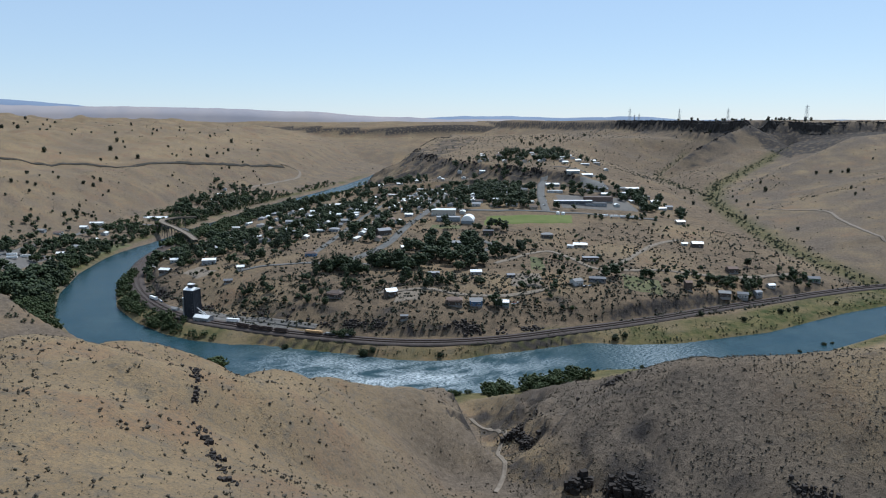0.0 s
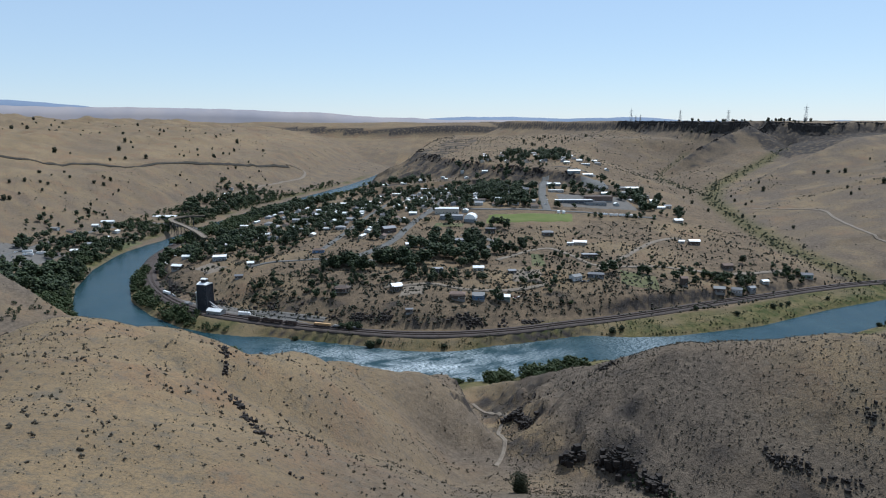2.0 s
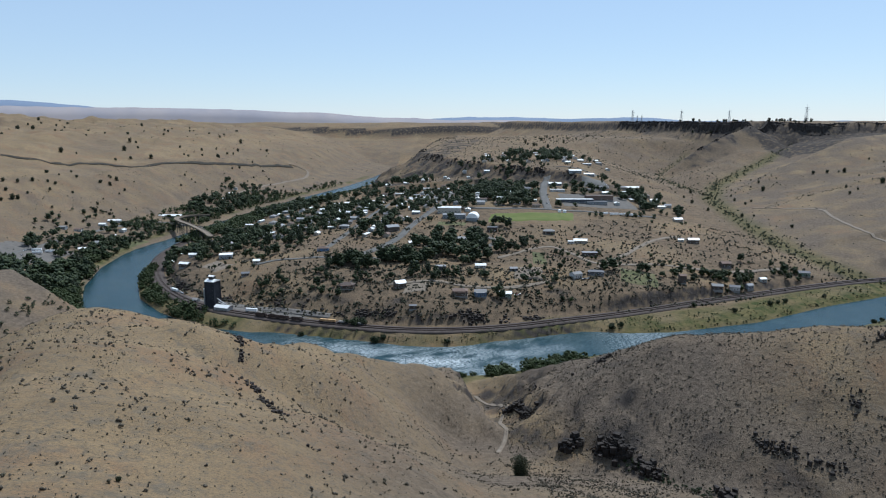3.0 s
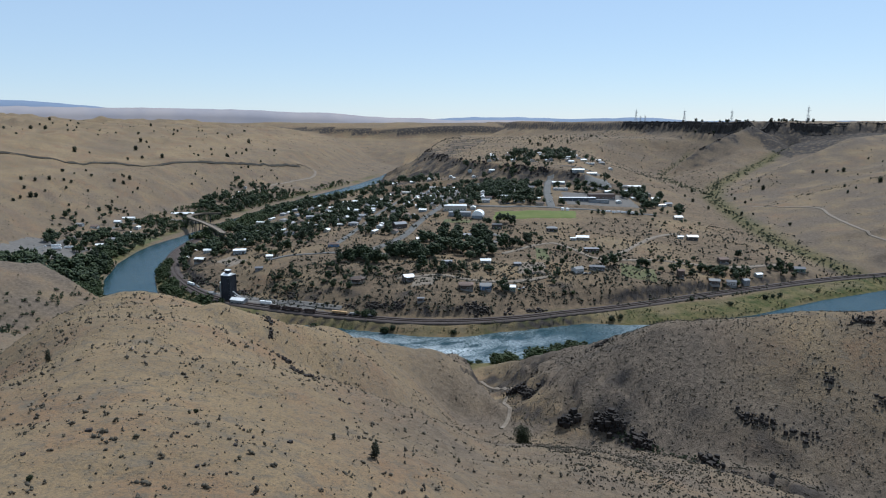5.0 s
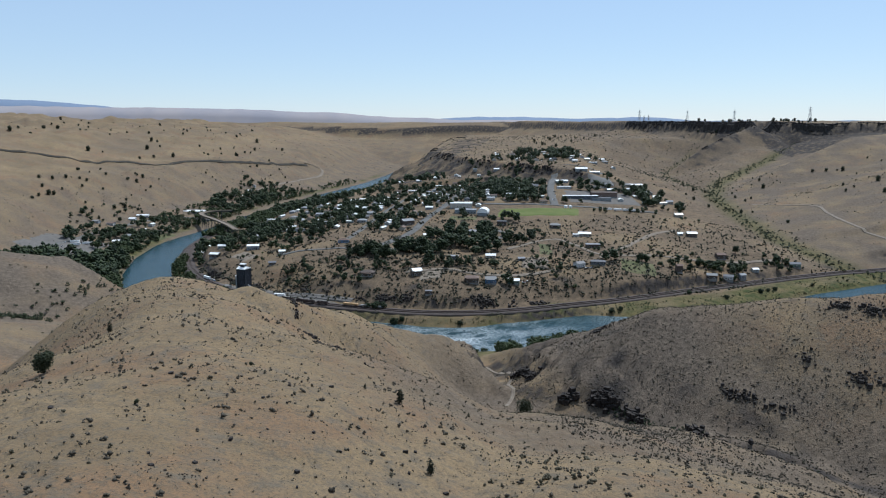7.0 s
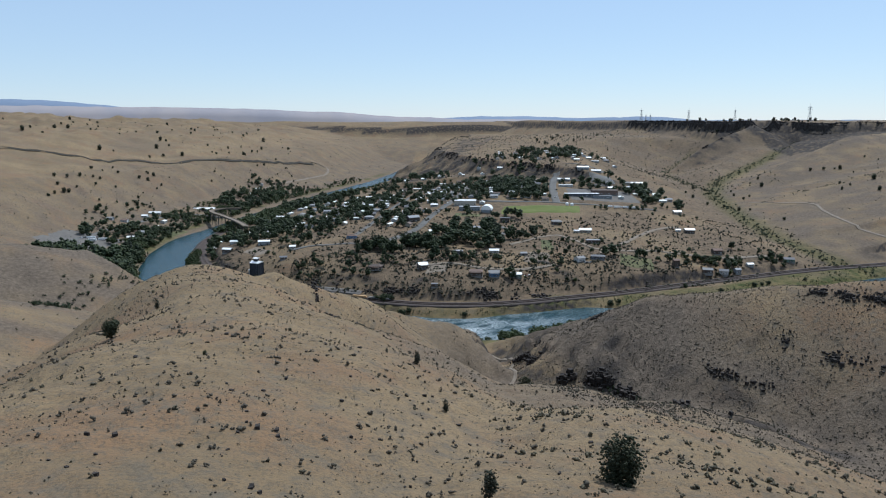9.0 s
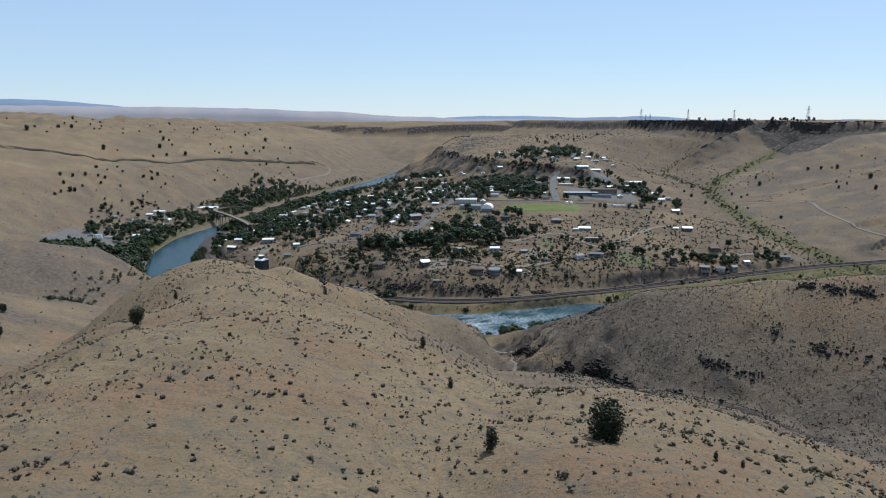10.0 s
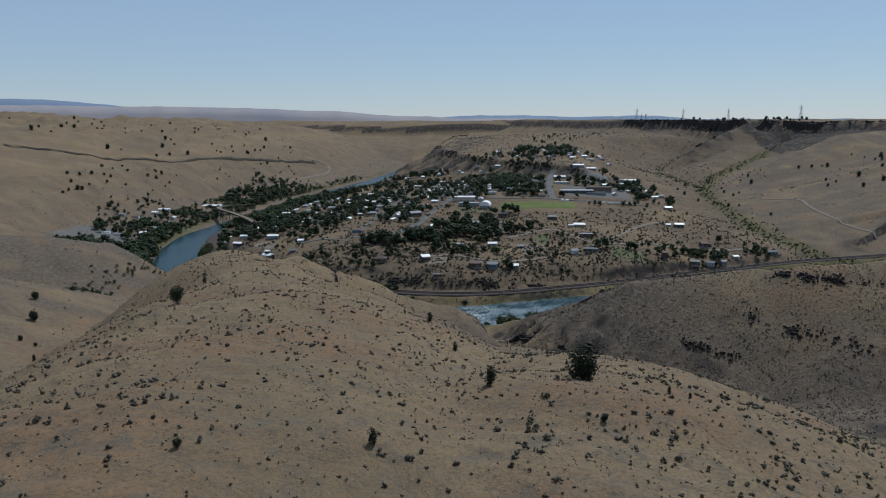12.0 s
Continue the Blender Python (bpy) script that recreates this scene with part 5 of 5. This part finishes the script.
outcrop("dark rock bank above the gravel yard", [(-352, 790), (-318, 745), (-280, 716), (-225, 682), (-165, 648)], 260, 3.0, 0.5, 2.2, 35)


def rim_cliff():
    """The dark columnar cliff along the plateau's edge, with broken foot and uneven top."""
    line = bent(RIM[3:12], 5)
    rng = np.random.default_rng(31)
    way = np.gradient(line, axis=0)
    way /= np.linalg.norm(way, axis=1)[:, None]
    out = np.stack([way[:, 1], -way[:, 0]], 1)
    n = len(line)
    jag = rng.normal(0, 1.6, n) + 3.0 * waves(line[:, 0], line[:, 1], 60, 36)
    top = height(line[:, 0] - out[:, 0] * 8, line[:, 1] - out[:, 1] * 8) + 0.8 + rng.normal(0, 0.6, n)
    tall = 19 + 4 * waves(line[:, 0], line[:, 1], 150, 37) + rng.normal(0, 1.2, n)
    rows = []
    for k, push in ((0.0, -9.0), (0.0, 1.0), (0.35, 2.5), (0.4, 5.0), (1.0, 8.0), (1.7, 12.0)):
        p = line + out * (push + jag * min(1, k * 2 + 0.3))[:, None] if push > 0 else line + out * push
        rows.append((p[:, 0], p[:, 1], top - tall * k))
    x, y, z = (np.array([r[i] for r in rows]) for i in range(3))
    ob = grid_mesh("rimrock_cliff", x, y, z, False, None, M_ROCK)
    ob.data.polygons.foreach_set("use_smooth", np.zeros(len(ob.data.polygons), bool))
    return tagged(ob, "dark columnar basalt cliff along the plateau edge", "cliff", kind="structure")


rim_cliff()
outcrop("dark basalt talus under the rim", [(640, 2550), (760, 2330), (900, 2060), (1000, 2075), (1090, 2010), (1240, 1990), (1330, 1800)], 700, 14.0, 0.8, 3.0, 31)
outcrop("rocky crest of a spur under the rim", [(905, 2058), (800, 1975), (700, 1912)], 120, 4.0, 0.6, 2.4, 32)
outcrop("dark canyon wall ledges beside the far river", [(-80, 2450), (-50, 2750), (-10, 3050), (20, 3400)], 420, 16.0, 1.0, 4.0, 38)
outcrop("dark terrace edge above the town", [(-60, 2300), (-85, 1960), (-30, 1760), (30, 1610), (130, 1450), (250, 1310)], 520, 7.0, 1.0, 3.2, 33)
outcrop("scattered dark stones on the grassy hill", [(-60, -60), (-40, 0), (-50, 60), (-20, 40), (0, 0)], 160, 22, 0.15, 0.6, 34)


# ---- near junipers and shrubs, each where it grows ----
J = [tree_master("juniper", 41, 8.0, 7.4, 1100, M_JUNIPER, "dense dark green juniper on the dry hill", "juniper tree", 0.34, "column", 0.03),
     tree_master("juniper", 42, 6.0, 5.6, 700, M_JUNIPER, "round olive-green juniper on the dry hill", "juniper tree", 0.32, "round", 0.1),
     tree_master("juniper", 43, 4.2, 2.4, 170, M_SHRUB, "slim scraggly young juniper on the dry hill", "juniper tree", 0.28, "column", 0.03)]
J_FAR = [tree_master("juniper", 44, 8.0, 7.0, 130, M_JUNIPER, "dark green juniper on the canyon slope", "juniper tree", 0.95, "column", 0.03),
         tree_master("juniper", 45, 6.0, 5.8, 110, M_JUNIPER, "round dark juniper on the canyon slope", "juniper tree", 0.8, "round", 0.08)]
used = set()


def grow(lot, k, x, y, size=1.0, rz=0.0):
    if (id(lot), k) in used:
        return copy_at(lot[k], x, y, rz, size, 0.1)
    used.add((id(lot), k))
    return set_at(lot[k], x, y, rz, size, 0.1)


for k, x, y, s in ((0, 19, -27, 0.9), (1, -121, 78, 1.1), (2, -21, 72, 0.9), (0, 29, 224, 0.95), (1, -264, 208, 1.0), (1, -283, 241, 0.9), (2, -3, -36, 1.05), (2, -11, 28, 0.7), (2, -130, 132, 0.85),
                   (1, 16, -65, 0.28), (2, -23, -84, 0.6), (1, -245, 166, 0.5), (1, -237, 166, 0.4), (2, -190, 92, 0.7), (2, 38, -32, 0.4), (2, 42, -34, 0.35), (0, 112, 192, 0.5), (1, 53, -83, 0.42),
                   (1, 37, -89, 0.32), (1, 25, -93, 0.3), (2, -31, 77, 0.35), (1, -61, 73, 0.22), (1, -72, 31, 0.22), (1, -48, -95, 0.25)):
    grow(J, k, x, y, s, k * 1.3 + x)

wild = random.Random(5)


def sown(n, sample, keep):
    out = []
    while n > 0:
        n -= 1
        x, y = sample()
        if keep(x, y):
            out.append((x, y))
    return out


# junipers dotted over the upland, the rim and the far slopes
for cx, cy, rx, ry, n, lo, hi in ((-900, 2000, 420, 420, 46, 0.8, 1.5), (-700, 1250, 90, 220, 40, 0.6, 1.0), (-560, 1750, 130, 260, 40, 0.5, 1.0), (800, 1350, 160, 260, 26, 0.6, 1.2), (1000, 2250, 260, 160, 34, 0.8, 1.4),
                                  (350, 2250, 160, 300, 26, 0.7, 1.2), (520, 1250, 70, 260, 16, 0.5, 1.0), (-1300, 2600, 500, 400, 26, 0.8, 1.4)):
    for _ in range(n):
        a, r = wild.uniform(0, math.tau), math.sqrt(wild.random())
        grow(J_FAR, wild.choice((0, 1, 1)), cx + rx * r * math.cos(a), cy + ry * r * math.sin(a), wild.uniform(lo, hi), a)

# ---- town trees ----
T = [tree_master("tree", 51, 12, 10, 190, M_LEAF, "dark green broad-crowned shade tree", "tree", 1.15, "round"),
     tree_master("tree", 52, 10, 8.5, 170, M_LEAF, "dark green rounded yard tree", "tree", 1.0, "round"),
     tree_master("tree", 53, 14, 7, 150, M_LEAF, "tall dark green columnar tree", "tree", 0.85, "column"),
     tree_master("tree", 54, 8, 7.5, 120, M_WILLOW, "lighter green spreading tree", "tree", 0.8, "round"),
     tree_master("tree", 55, 13, 5.5, 140, M_JUNIPER, "dark pointed conifer among the houses", "tree", 0.75, "cone")]
for t in T:
    t["group"] = "trees of the town"
# middle, half sizes, number, and which kinds
GROVES = [(-505, 765, 95, 95, 240, (0, 1, 3), 1.45), (-565, 980, 60, 80, 90, (0, 1, 3), 1.1), (-545, 1100, 50, 100, 80, (0, 1), 1.0), (-480, 1500, 100, 150, 210, (0, 1, 2), 1.1), (-330, 1450, 80, 200, 250, (0, 1, 2), 1.1),
          (-335, 930, 70, 130, 260, (0, 1, 2, 3), 1.0), (-205, 1130, 85, 190, 380, (0, 1, 2, 3), 0.9), (-60, 1200, 95, 200, 360, (0, 1, 1, 2), 0.9), (95, 1200, 70, 135, 220, (0, 1), 1.1), (225, 1680, 95, 130, 110, (1, 4, 2), 1.1),
          (285, 1290, 60, 60, 36, (1, 3), 0.9), (325, 1130, 30, 55, 60, (0, 1), 1.1), (8, 805, 58, 72, 150, (0, 0, 1, 2), 1.1), (-85, 742, 62, 20, 120, (1, 2), 1.0), (-235, 880, 40, 110, 100, (1, 2, 3), 0.9), (172, 722, 24, 15, 16, (0, 3), 1.0),
          (243, 735, 30, 14, 14, (1, 3), 0.9), (330, 742, 44, 16, 36, (1, 3), 0.85), (405, 785, 28, 18, 20, (3, 1), 0.8), (375, 1110, 18, 40, 22, (4, 1), 0.9), (235, 1025, 22, 12, 9, (1,), 0.9), (-120, 660, 20, 15, 16, (1, 3), 0.8),
          (45, 640, 12, 9, 8, (0, 3), 0.8), (-100, 930, 45, 65, 80, (0, 1), 1.0), (-10, 960, 24, 16, 12, (2, 1), 1.0), (-510, 1720, 80, 100, 70, (0, 1), 1.0), (-380, 1760, 40, 130, 70, (0, 1), 1.0), (80, 1420, 140, 50, 70, (1, 4), 0.9),
          (160, 760, 45, 42, 22, (3, 1), 0.7), (90, 680, 28, 22, 10, (3,), 0.7), (-150, 700, 70, 40, 80, (1, 3, 2), 0.6), (-260, 770, 30, 30, 14, (1, 3), 0.6), (-640, 1120, 40, 110, 26, (1, 4), 0.7), (270, 1560, 80, 60, 30, (1, 4), 0.9), (140, 1560, 120, 60, 60, (1, 4), 1.0), (60, 1330, 60, 60, 90, (0, 1), 1.0), (-130, 1500, 100, 120, 130, (0, 1, 2), 1.0),
          (60, 668, 95, 30, 34, (3, 1), 0.55), (200, 765, 120, 60, 56, (3, 1), 0.55), (-60, 690, 60, 20, 24, (3, 1), 0.6), (300, 742, 65, 26, 28, (3, 1), 0.6), (110, 870, 90, 40, 24, (3, 1), 0.5), (330, 1010, 60, 60, 22, (3, 4), 0.6), (60, 835, 60, 40, 36, (0, 1), 0.95), (90, 700, 60, 26, 26, (1, 3), 0.75), (-20, 690, 50, 26, 26, (1, 2), 0.8), (115, 1100, 60, 45, 70, (0, 1), 1.0), (250, 1210, 75, 40, 46, (0, 1, 4), 0.9), (110, 1250, 60, 90, 80, (0, 1), 1.0), (300, 1040, 40, 14, 18, (1, 4), 0.8),
          (130, 1075, 80, 8, 24, (0, 1), 0.9), (60, 940, 60, 14, 14, (1, 2), 0.8), (20, 1080, 30, 60, 40, (0, 1), 1.0), (360, 1180, 30, 50, 26, (1, 4), 0.9), (400, 800, 40, 20, 24, (1, 3), 0.8), (330, 755, 50, 20, 26, (1, 3), 0.8)]
raw = []
for cx, cy, rx, ry, n, kinds, size in GROVES:
    for _ in range(n):
        a, r = wild.uniform(0, math.tau), math.sqrt(wild.random())
        raw.append((cx + rx * r * math.cos(a), cy + ry * r * math.sin(a), wild.choice(kinds), wild.uniform(0.65, 1.45) * size))
gx, gy = np.array([p[0] for p in raw]), np.array([p[1] for p in raw])
fits = road_clear(gx, gy, 1.0) & (along(RIVER, gx, gy)[0] > 37) & (along(RAIL, gx, gy)[0] > 12) & ~((gx > 45) & (gx < 208) & (gy > 950) & (gy < 1047))
fits &= ~((gx > 186) & (gx < 322) & (gy > 1085) & (gy < 1160))
for p, q, s in BUSY:
    fits &= (gx - p) ** 2 + (gy - q) ** 2 > (s * 0.85) ** 2
fits &= (waves(gx, gy, 46, 77) > -0.3) | (gx < -450)
spots = [p for p, ok in zip(raw, fits) if ok]
wild.shuffle(spots)
spots.sort(key=lambda s: s[1] > 1010)
for x, y, k, s in spots[:300]:
    grow(T, k, x, y, s, x * 3)


def many(name, label, category, places, mat, seed, n, leaf, shape="round", low=0.12, aspect=0.85):
    """Plants past counting, in one mesh: places are rows of x, y, height."""
    rng = np.random.default_rng(seed)
    lots = []
    p = np.array(places, float)
    z = height(p[:, 0], p[:, 1])
    p, z = p[z > 0.3], z[z > 0.3]
    for (x, y, tall), g in zip(p, z):
        c = crown_places(rng, n, tall * aspect, tall * low, tall, shape)
        v, f = clumps(c, leaf * tall * rng.uniform(0.6, 1.3, n), rng)
        lots.append((v + np.array([x, y, g]), f))
    v, f = joined(*lots)
    return tagged(tri_object(name, v, f, mat), label, category, kind="stuff")


rest = [(x, y, (12, 10, 14, 8, 13)[k] * s) for x, y, k, s in spots[300:]]
many("tree_belt", "dark green trees crowding the farther town", "trees", rest, M_LEAF, 61, 64, 0.125)


# ---- river-side willows, creek bushes ----
def bank(n, near, far, side, tall0, tall1, seed, keep):
    """Bushes along the river, side -1 on the town's bank, where keep(x, y) says so."""
    r = random.Random(seed)
    line = bent(RIVER, 4)
    out = []
    while len(out) < n:
        i = r.randrange(1, len(line) - 1)
        x, y = line[i]
        if not keep(x, y):
            continue
        d = line[i + 1] - line[i - 1]
        d = d / np.linalg.norm(d)
        off = r.uniform(near, far) * side
        if math.sin(x * 0.11 + seed) + math.sin(y * 0.17 + x * 0.05) < r.uniform(-1.6, 1.4):
            continue
        out.append((x - d[1] * off, y + d[0] * off, tall0 + (tall1 - tall0) * r.random() ** 1.5))
    return out


willows = bank(450, 42, 58, -1, 0.5, 1.9, 71, lambda x, y: -160 < x < 200 and y < 700) + bank(330, 33, 62, -1, 0.6, 2.6, 72, lambda x, y: 150 < x < 620)
willows += bank(150, 32, 42, -1, 1.5, 6.5, 73, lambda x, y: -330 < x < -120 and y < 720) + bank(260, 33, 52, -1, 2.0, 9.5, 74, lambda x, y: x < -280 and 600 < y < 860)
willows += bank(150, 22, 46, -1, 6.0, 13.0, 75, lambda x, y: x < -300 and 1050 < y < 2200) + bank(220, 24, 75, -1, 9.0, 15.0, 78, lambda x, y: x < -300 and 1040 < y < 1900) + bank(220, 34, 70, 1, 5.0, 11.0, 76, lambda x, y: x < -300 and 980 < y < 2200)
willows += bank(220, 26, 95, -1, 4.0, 11.0, 80, lambda x, y: x < 0 and 1850 < y < 2800)
willows += bank(170, 35, 62, 1, 5.0, 12.0, 79, lambda x, y: x < -340 and 640 < y < 980)
willows += bank(260, 29, 60, 1, 5.0, 11.0, 83, lambda x, y: x < -370 and 690 < y < 900)
willows += bank(260, 28, 130, -1, 7.0, 13.0, 84, lambda x, y: x < -300 and 1080 < y < 2050) + bank(300, 29, 120, 1, 5.0, 12.0, 85, lambda x, y: x < -300 and 1150 < y < 1750)
willows += bank(420, 32, 37, -1, 0.6, 1.9, 86, lambda x, y: -200 < x < 620 and y < 780)
willows += bank(70, 34, 40, 1, 0.8, 2.6, 77, lambda x, y: 100 < x < 560)
many("riverside_willows", "green willow scrub along the river banks", "bushes", willows, M_WILLOW, 77, 26, 0.16, low=0.02, aspect=1.15)
big = [tree_master("bush", 81, 6.5, 9, 260, M_LEAF, "large dark green bush at the water's edge", "bush", 0.7, "round", 0.02)]
for x, y, s in ((-70, 570, 1.1), (-62, 572, 0.8), (-92, 598, 1.25), (-84, 600, 1.1), (-101, 602, 0.9), (-2, 564, 0.6), (160, 607, 0.85), (170, 611, 0.7), (-143, 590, 0.8), (300, 655, 0.7), (350, 683, 0.8), (372, 695, 0.7), (362, 690, 0.6), (262, 668, 0.7), (430, 722, 0.6), (166, 541, 0.5), (190, 547, 0.6), (318, 581, 0.5), (350, 600, 0.6), (360, 604, 0.45), (432, 632, 0.7), (444, 638, 0.6)):
    grow(big, 0, x, y, s, x)
for x, y, s in ((-179, 522, 1.35), (-186, 524, 1.15)):
    grow(T, 3, x, y, s * 1.5, x)
isle = [(wild.uniform(30, 110), 0, 0) for _ in range(85)]
isle = [(x, 480 + (x - 30) * 0.5 + wild.uniform(-26, 18), wild.choice((4, 6, 8, 9.5)) * wild.uniform(0.8, 1.1)) for x, _, _ in isle]
isle += [(wild.uniform(4, 26), 486 + wild.uniform(-8, 8), wild.uniform(1.5, 4)) for _ in range(22)]
many("willow_thicket", "green willow thicket at the stream mouth", "bushes", isle, M_WILLOW, 78, 90, 0.13, low=0.0, aspect=1.45)
creekside = []
for line, n, w, lo in ((CREEK, 420, 9, 2), (DRAW, 160, 8, 2), ([(-315, 350, 0), (-345, 410, 0), (-358, 450, 0), (-358, 495, 0), (-340, 540, 0)], 110, 8, 1.8), ([(80, 258, 0), (92, 243, 0), (106, 212, 0), (116, 180, 0), (140, 155, 0)], 150, 2.2, 0.9)):
    pts = bent([p[:2] for p in line], 4)
    for _ in range(n):
        x, y = pts[wild.randrange(len(pts))]
        creekside.append((x + wild.gauss(0, w), y + wild.gauss(0, w), wild.uniform(lo, lo * 2.4)))
many("creek_bushes", "green bushes along the creek bed", "bushes", creekside, M_LEAF, 79, 30, 0.15, low=0.0, aspect=1.2)


# ---- sagebrush, shrubs and bunch grass past counting ----
def scrub(name, label, n, area, mat, seed, lo, hi, per, keep=None, clumping=0.5, size_power=2.0):
    rng = np.random.default_rng(seed)
    x, y = rng.uniform(area[0], area[1], n), rng.uniform(area[2], area[3], n)
    dens = waves(x, y, 45, seed) * 0.6 + waves(x, y, 14, seed + 1) * 0.5
    ok = rng.normal(0, 0.6, n) < dens * clumping * 2
    dr = along(RIVER, x, y)[0]
    ok &= dr > 42
    if keep is not None:
        ok &= keep(x, y)
    x, y = x[ok], y[ok]
    n = len(x)
    size = lo + (hi - lo) * rng.uniform(0, 1, n) ** size_power
    z = height(x, y)
    c = np.stack([x, y, z], -1)[:, None] + rng.normal(0, 1, (n, per, 3)) * np.array([0.26, 0.26, 0.45]) * size[:, None, None]
    c[..., 2] = z[:, None] + np.abs(c[..., 2] - z[:, None]) * 0.8 + 0.1 * size[:, None]
    s = (size[:, None] * rng.uniform(0.3, 0.55, (n, per))).ravel()
    v, f = clumps(c.reshape(-1, 3), s, rng, 1.0)
    return tagged(tri_object(name, v, f, mat), label, "shrubs", kind="stuff")


near_side = lambda x, y: along(RIVER, x, y)[1] > 0
town_side = lambda x, y: (along(RIVER, x, y)[1] < 0) & (along(RIVER, x, y)[0] > 75)
scrub("sagebrush", "grey-brown sagebrush dotting the dry hill", 20000, (-220, 150, -150, 440), M_SAGEDARK, 91, 0.2, 1.15, 4, near_side, 0.9, 2.4)
scrub("shrubs", "dark dry shrubs dotting the hill", 6500, (-220, 150, -150, 300), M_DRYSHRUB, 93, 0.2, 0.95, 5, near_side, 0.9, 3.2)
scrub("shrubs", "brown dry shrubs on the near hill shoulder", 1800, (0, 120, -150, 60), M_DRYSHRUB, 117, 0.25, 1.2, 6, near_side, 0.5, 2.4)
scrub("sagebrush", "grey-brown sagebrush on the ravine side", 48000, (30, 330, 100, 400), M_SAGEDARK, 95, 0.3, 1.1, 2, near_side, 0.25)
scrub("sagebrush", "dark sagebrush clumps on the ravine side", 5000, (30, 400, 110, 400), M_DRYSHRUB, 121, 0.3, 1.1, 3, near_side)
scrub("sagebrush", "grey-brown sagebrush on the far slope", 2600, (-620, -150, -50, 640), M_SAGE, 97, 0.5, 1.5, 3, near_side)
scrub("bunch_grass", "dry bunch grass tufts on the near hill", 44000, (-170, 120, -150, 420), M_SAGEDARK, 99, 0.15, 0.5, 2, near_side, 0.6)
scrub("slope_shrubs", "dark brushy shrubs on the slopes below the town", 14000, (-330, 520, 600, 1000), M_SHRUB, 101, 0.5, 3.2, 4, lambda x, y: town_side(x, y) & ~((x > 45) & (x < 205) & (y > 945) & (y < 1050)), 0.5)
scrub("bluff_shrubs", "dense dark brush on the bluff above the railway", 11000, (-220, 400, 600, 730), M_SHRUB, 111, 0.5, 2.8, 4, town_side, 0.8)
scrub("tall_grass", "tall green and yellow grass along the river bank", 16000, (-200, 560, 555, 790), M_WILLOW, 113, 0.35, 1.2, 2, lambda x, y: (along(RIVER, x, y)[1] < 0) & (along(RIVER, x, y)[0] < 70) & (along(RAIL, x, y)[0] > 8), 0.6)
scrub("yard_brush", "dark brush along the foot of the rock bank", 2500, (-360, -140, 630, 800), M_SHRUB, 115, 0.8, 3.5, 5, lambda x, y: (along([(-352, 790), (-318, 745), (-280, 716), (-225, 682), (-165, 648)], x, y)[0] < 14), 0.8)
scrub("hillside_shrubs", "dark shrubs dotting the canyon hillsides", 4500, (380, 1150, 850, 1900), M_SHRUB, 103, 0.4, 2.0, 4, None, 0.6, 3.0)
scrub("hillside_shrubs", "dark shrubs dotting the upland slope", 9000, (-1200, -540, 700, 2100), M_SHRUB, 105, 0.4, 1.9, 3, lambda x, y: height(x, y) < 95 + 25 * waves(x, y, 160, 67), 0.6)
scrub("hillside_shrubs", "dark shrubs and small junipers on the upland", 2200, (-1500, 350, 1900, 3700), M_SHRUB, 119, 0.8, 3.6, 5, lambda x, y: (along(RIVER, x, y)[1] > 0) | (y > 2700), 0.6)
scrub("hillside_shrubs", "line of dark shrubs along a dry draw", 2600, (540, 900, 1150, 1330), M_SHRUB, 123, 0.7, 2.6, 4, lambda x, y: along([(560, 1195), (577, 1202), (676, 1262), (752, 1270), (814, 1270), (880, 1290)], x, y)[0] < 9, 0.8)
scrub("terrace_shrubs", "dark shrubs on the upper terraces", 8000, (-330, 700, 1350, 2700), M_SHRUB, 107, 1.0, 3.5, 4, town_side, 0.4)


# ---- far ranges ----
def far_range(name, label, pairs, radius, drop, mat, seed):
    """A long hill line on the horizon: pairs of bearing in degrees and height above the eye's level."""
    a = np.radians(np.linspace(pairs[0], pairs[-2], 220))
    top = 203 + np.interp(np.degrees(a), pairs[0::2], pairs[1::2]) + waves(a * radius, a * 0, 620, seed) * 6 + waves(a * radius, a * 0, 170, seed + 1) * 1.6
    rows = []
    for k, r in ((drop, -160), (0.55, -70), (0.0, 0), (0.6, 90), (drop, 200)):
        h = top - k * 90 if k < 1 else np.full(a.shape, 110.0)
        rows.append(((radius + r) * np.sin(a), -180 + (radius + r) * np.cos(a), h))
    x, y, z = (np.array([row[i] for row in rows]) for i in range(3))
    return tagged(grid_mesh(name, x, y, z, False, None, mat), label, "hills", kind="structure")


far_range("backdrop_hills", "tan horizon hills with distance haze put into their colour", [-60, 60, -40, 70, -31, 82, -25, 78, -20, 74, -14, 66, -9, 48, -4, 22, 0, 10, 8, 8], 4500, 2, M_HAZEHILL, 41)
far_range("backdrop_range", "horizon mountains with blue haze put into their colour", [-60, 60, -45, 120, -33, 130, -31, 118, -27, 92, -22, 70, -12, 50, -3, 10, 0, 30, 3, 34, 9, 22, 14, 26, 18, 10, 40, 0], 4690, 2, M_HAZERANGE, 43)
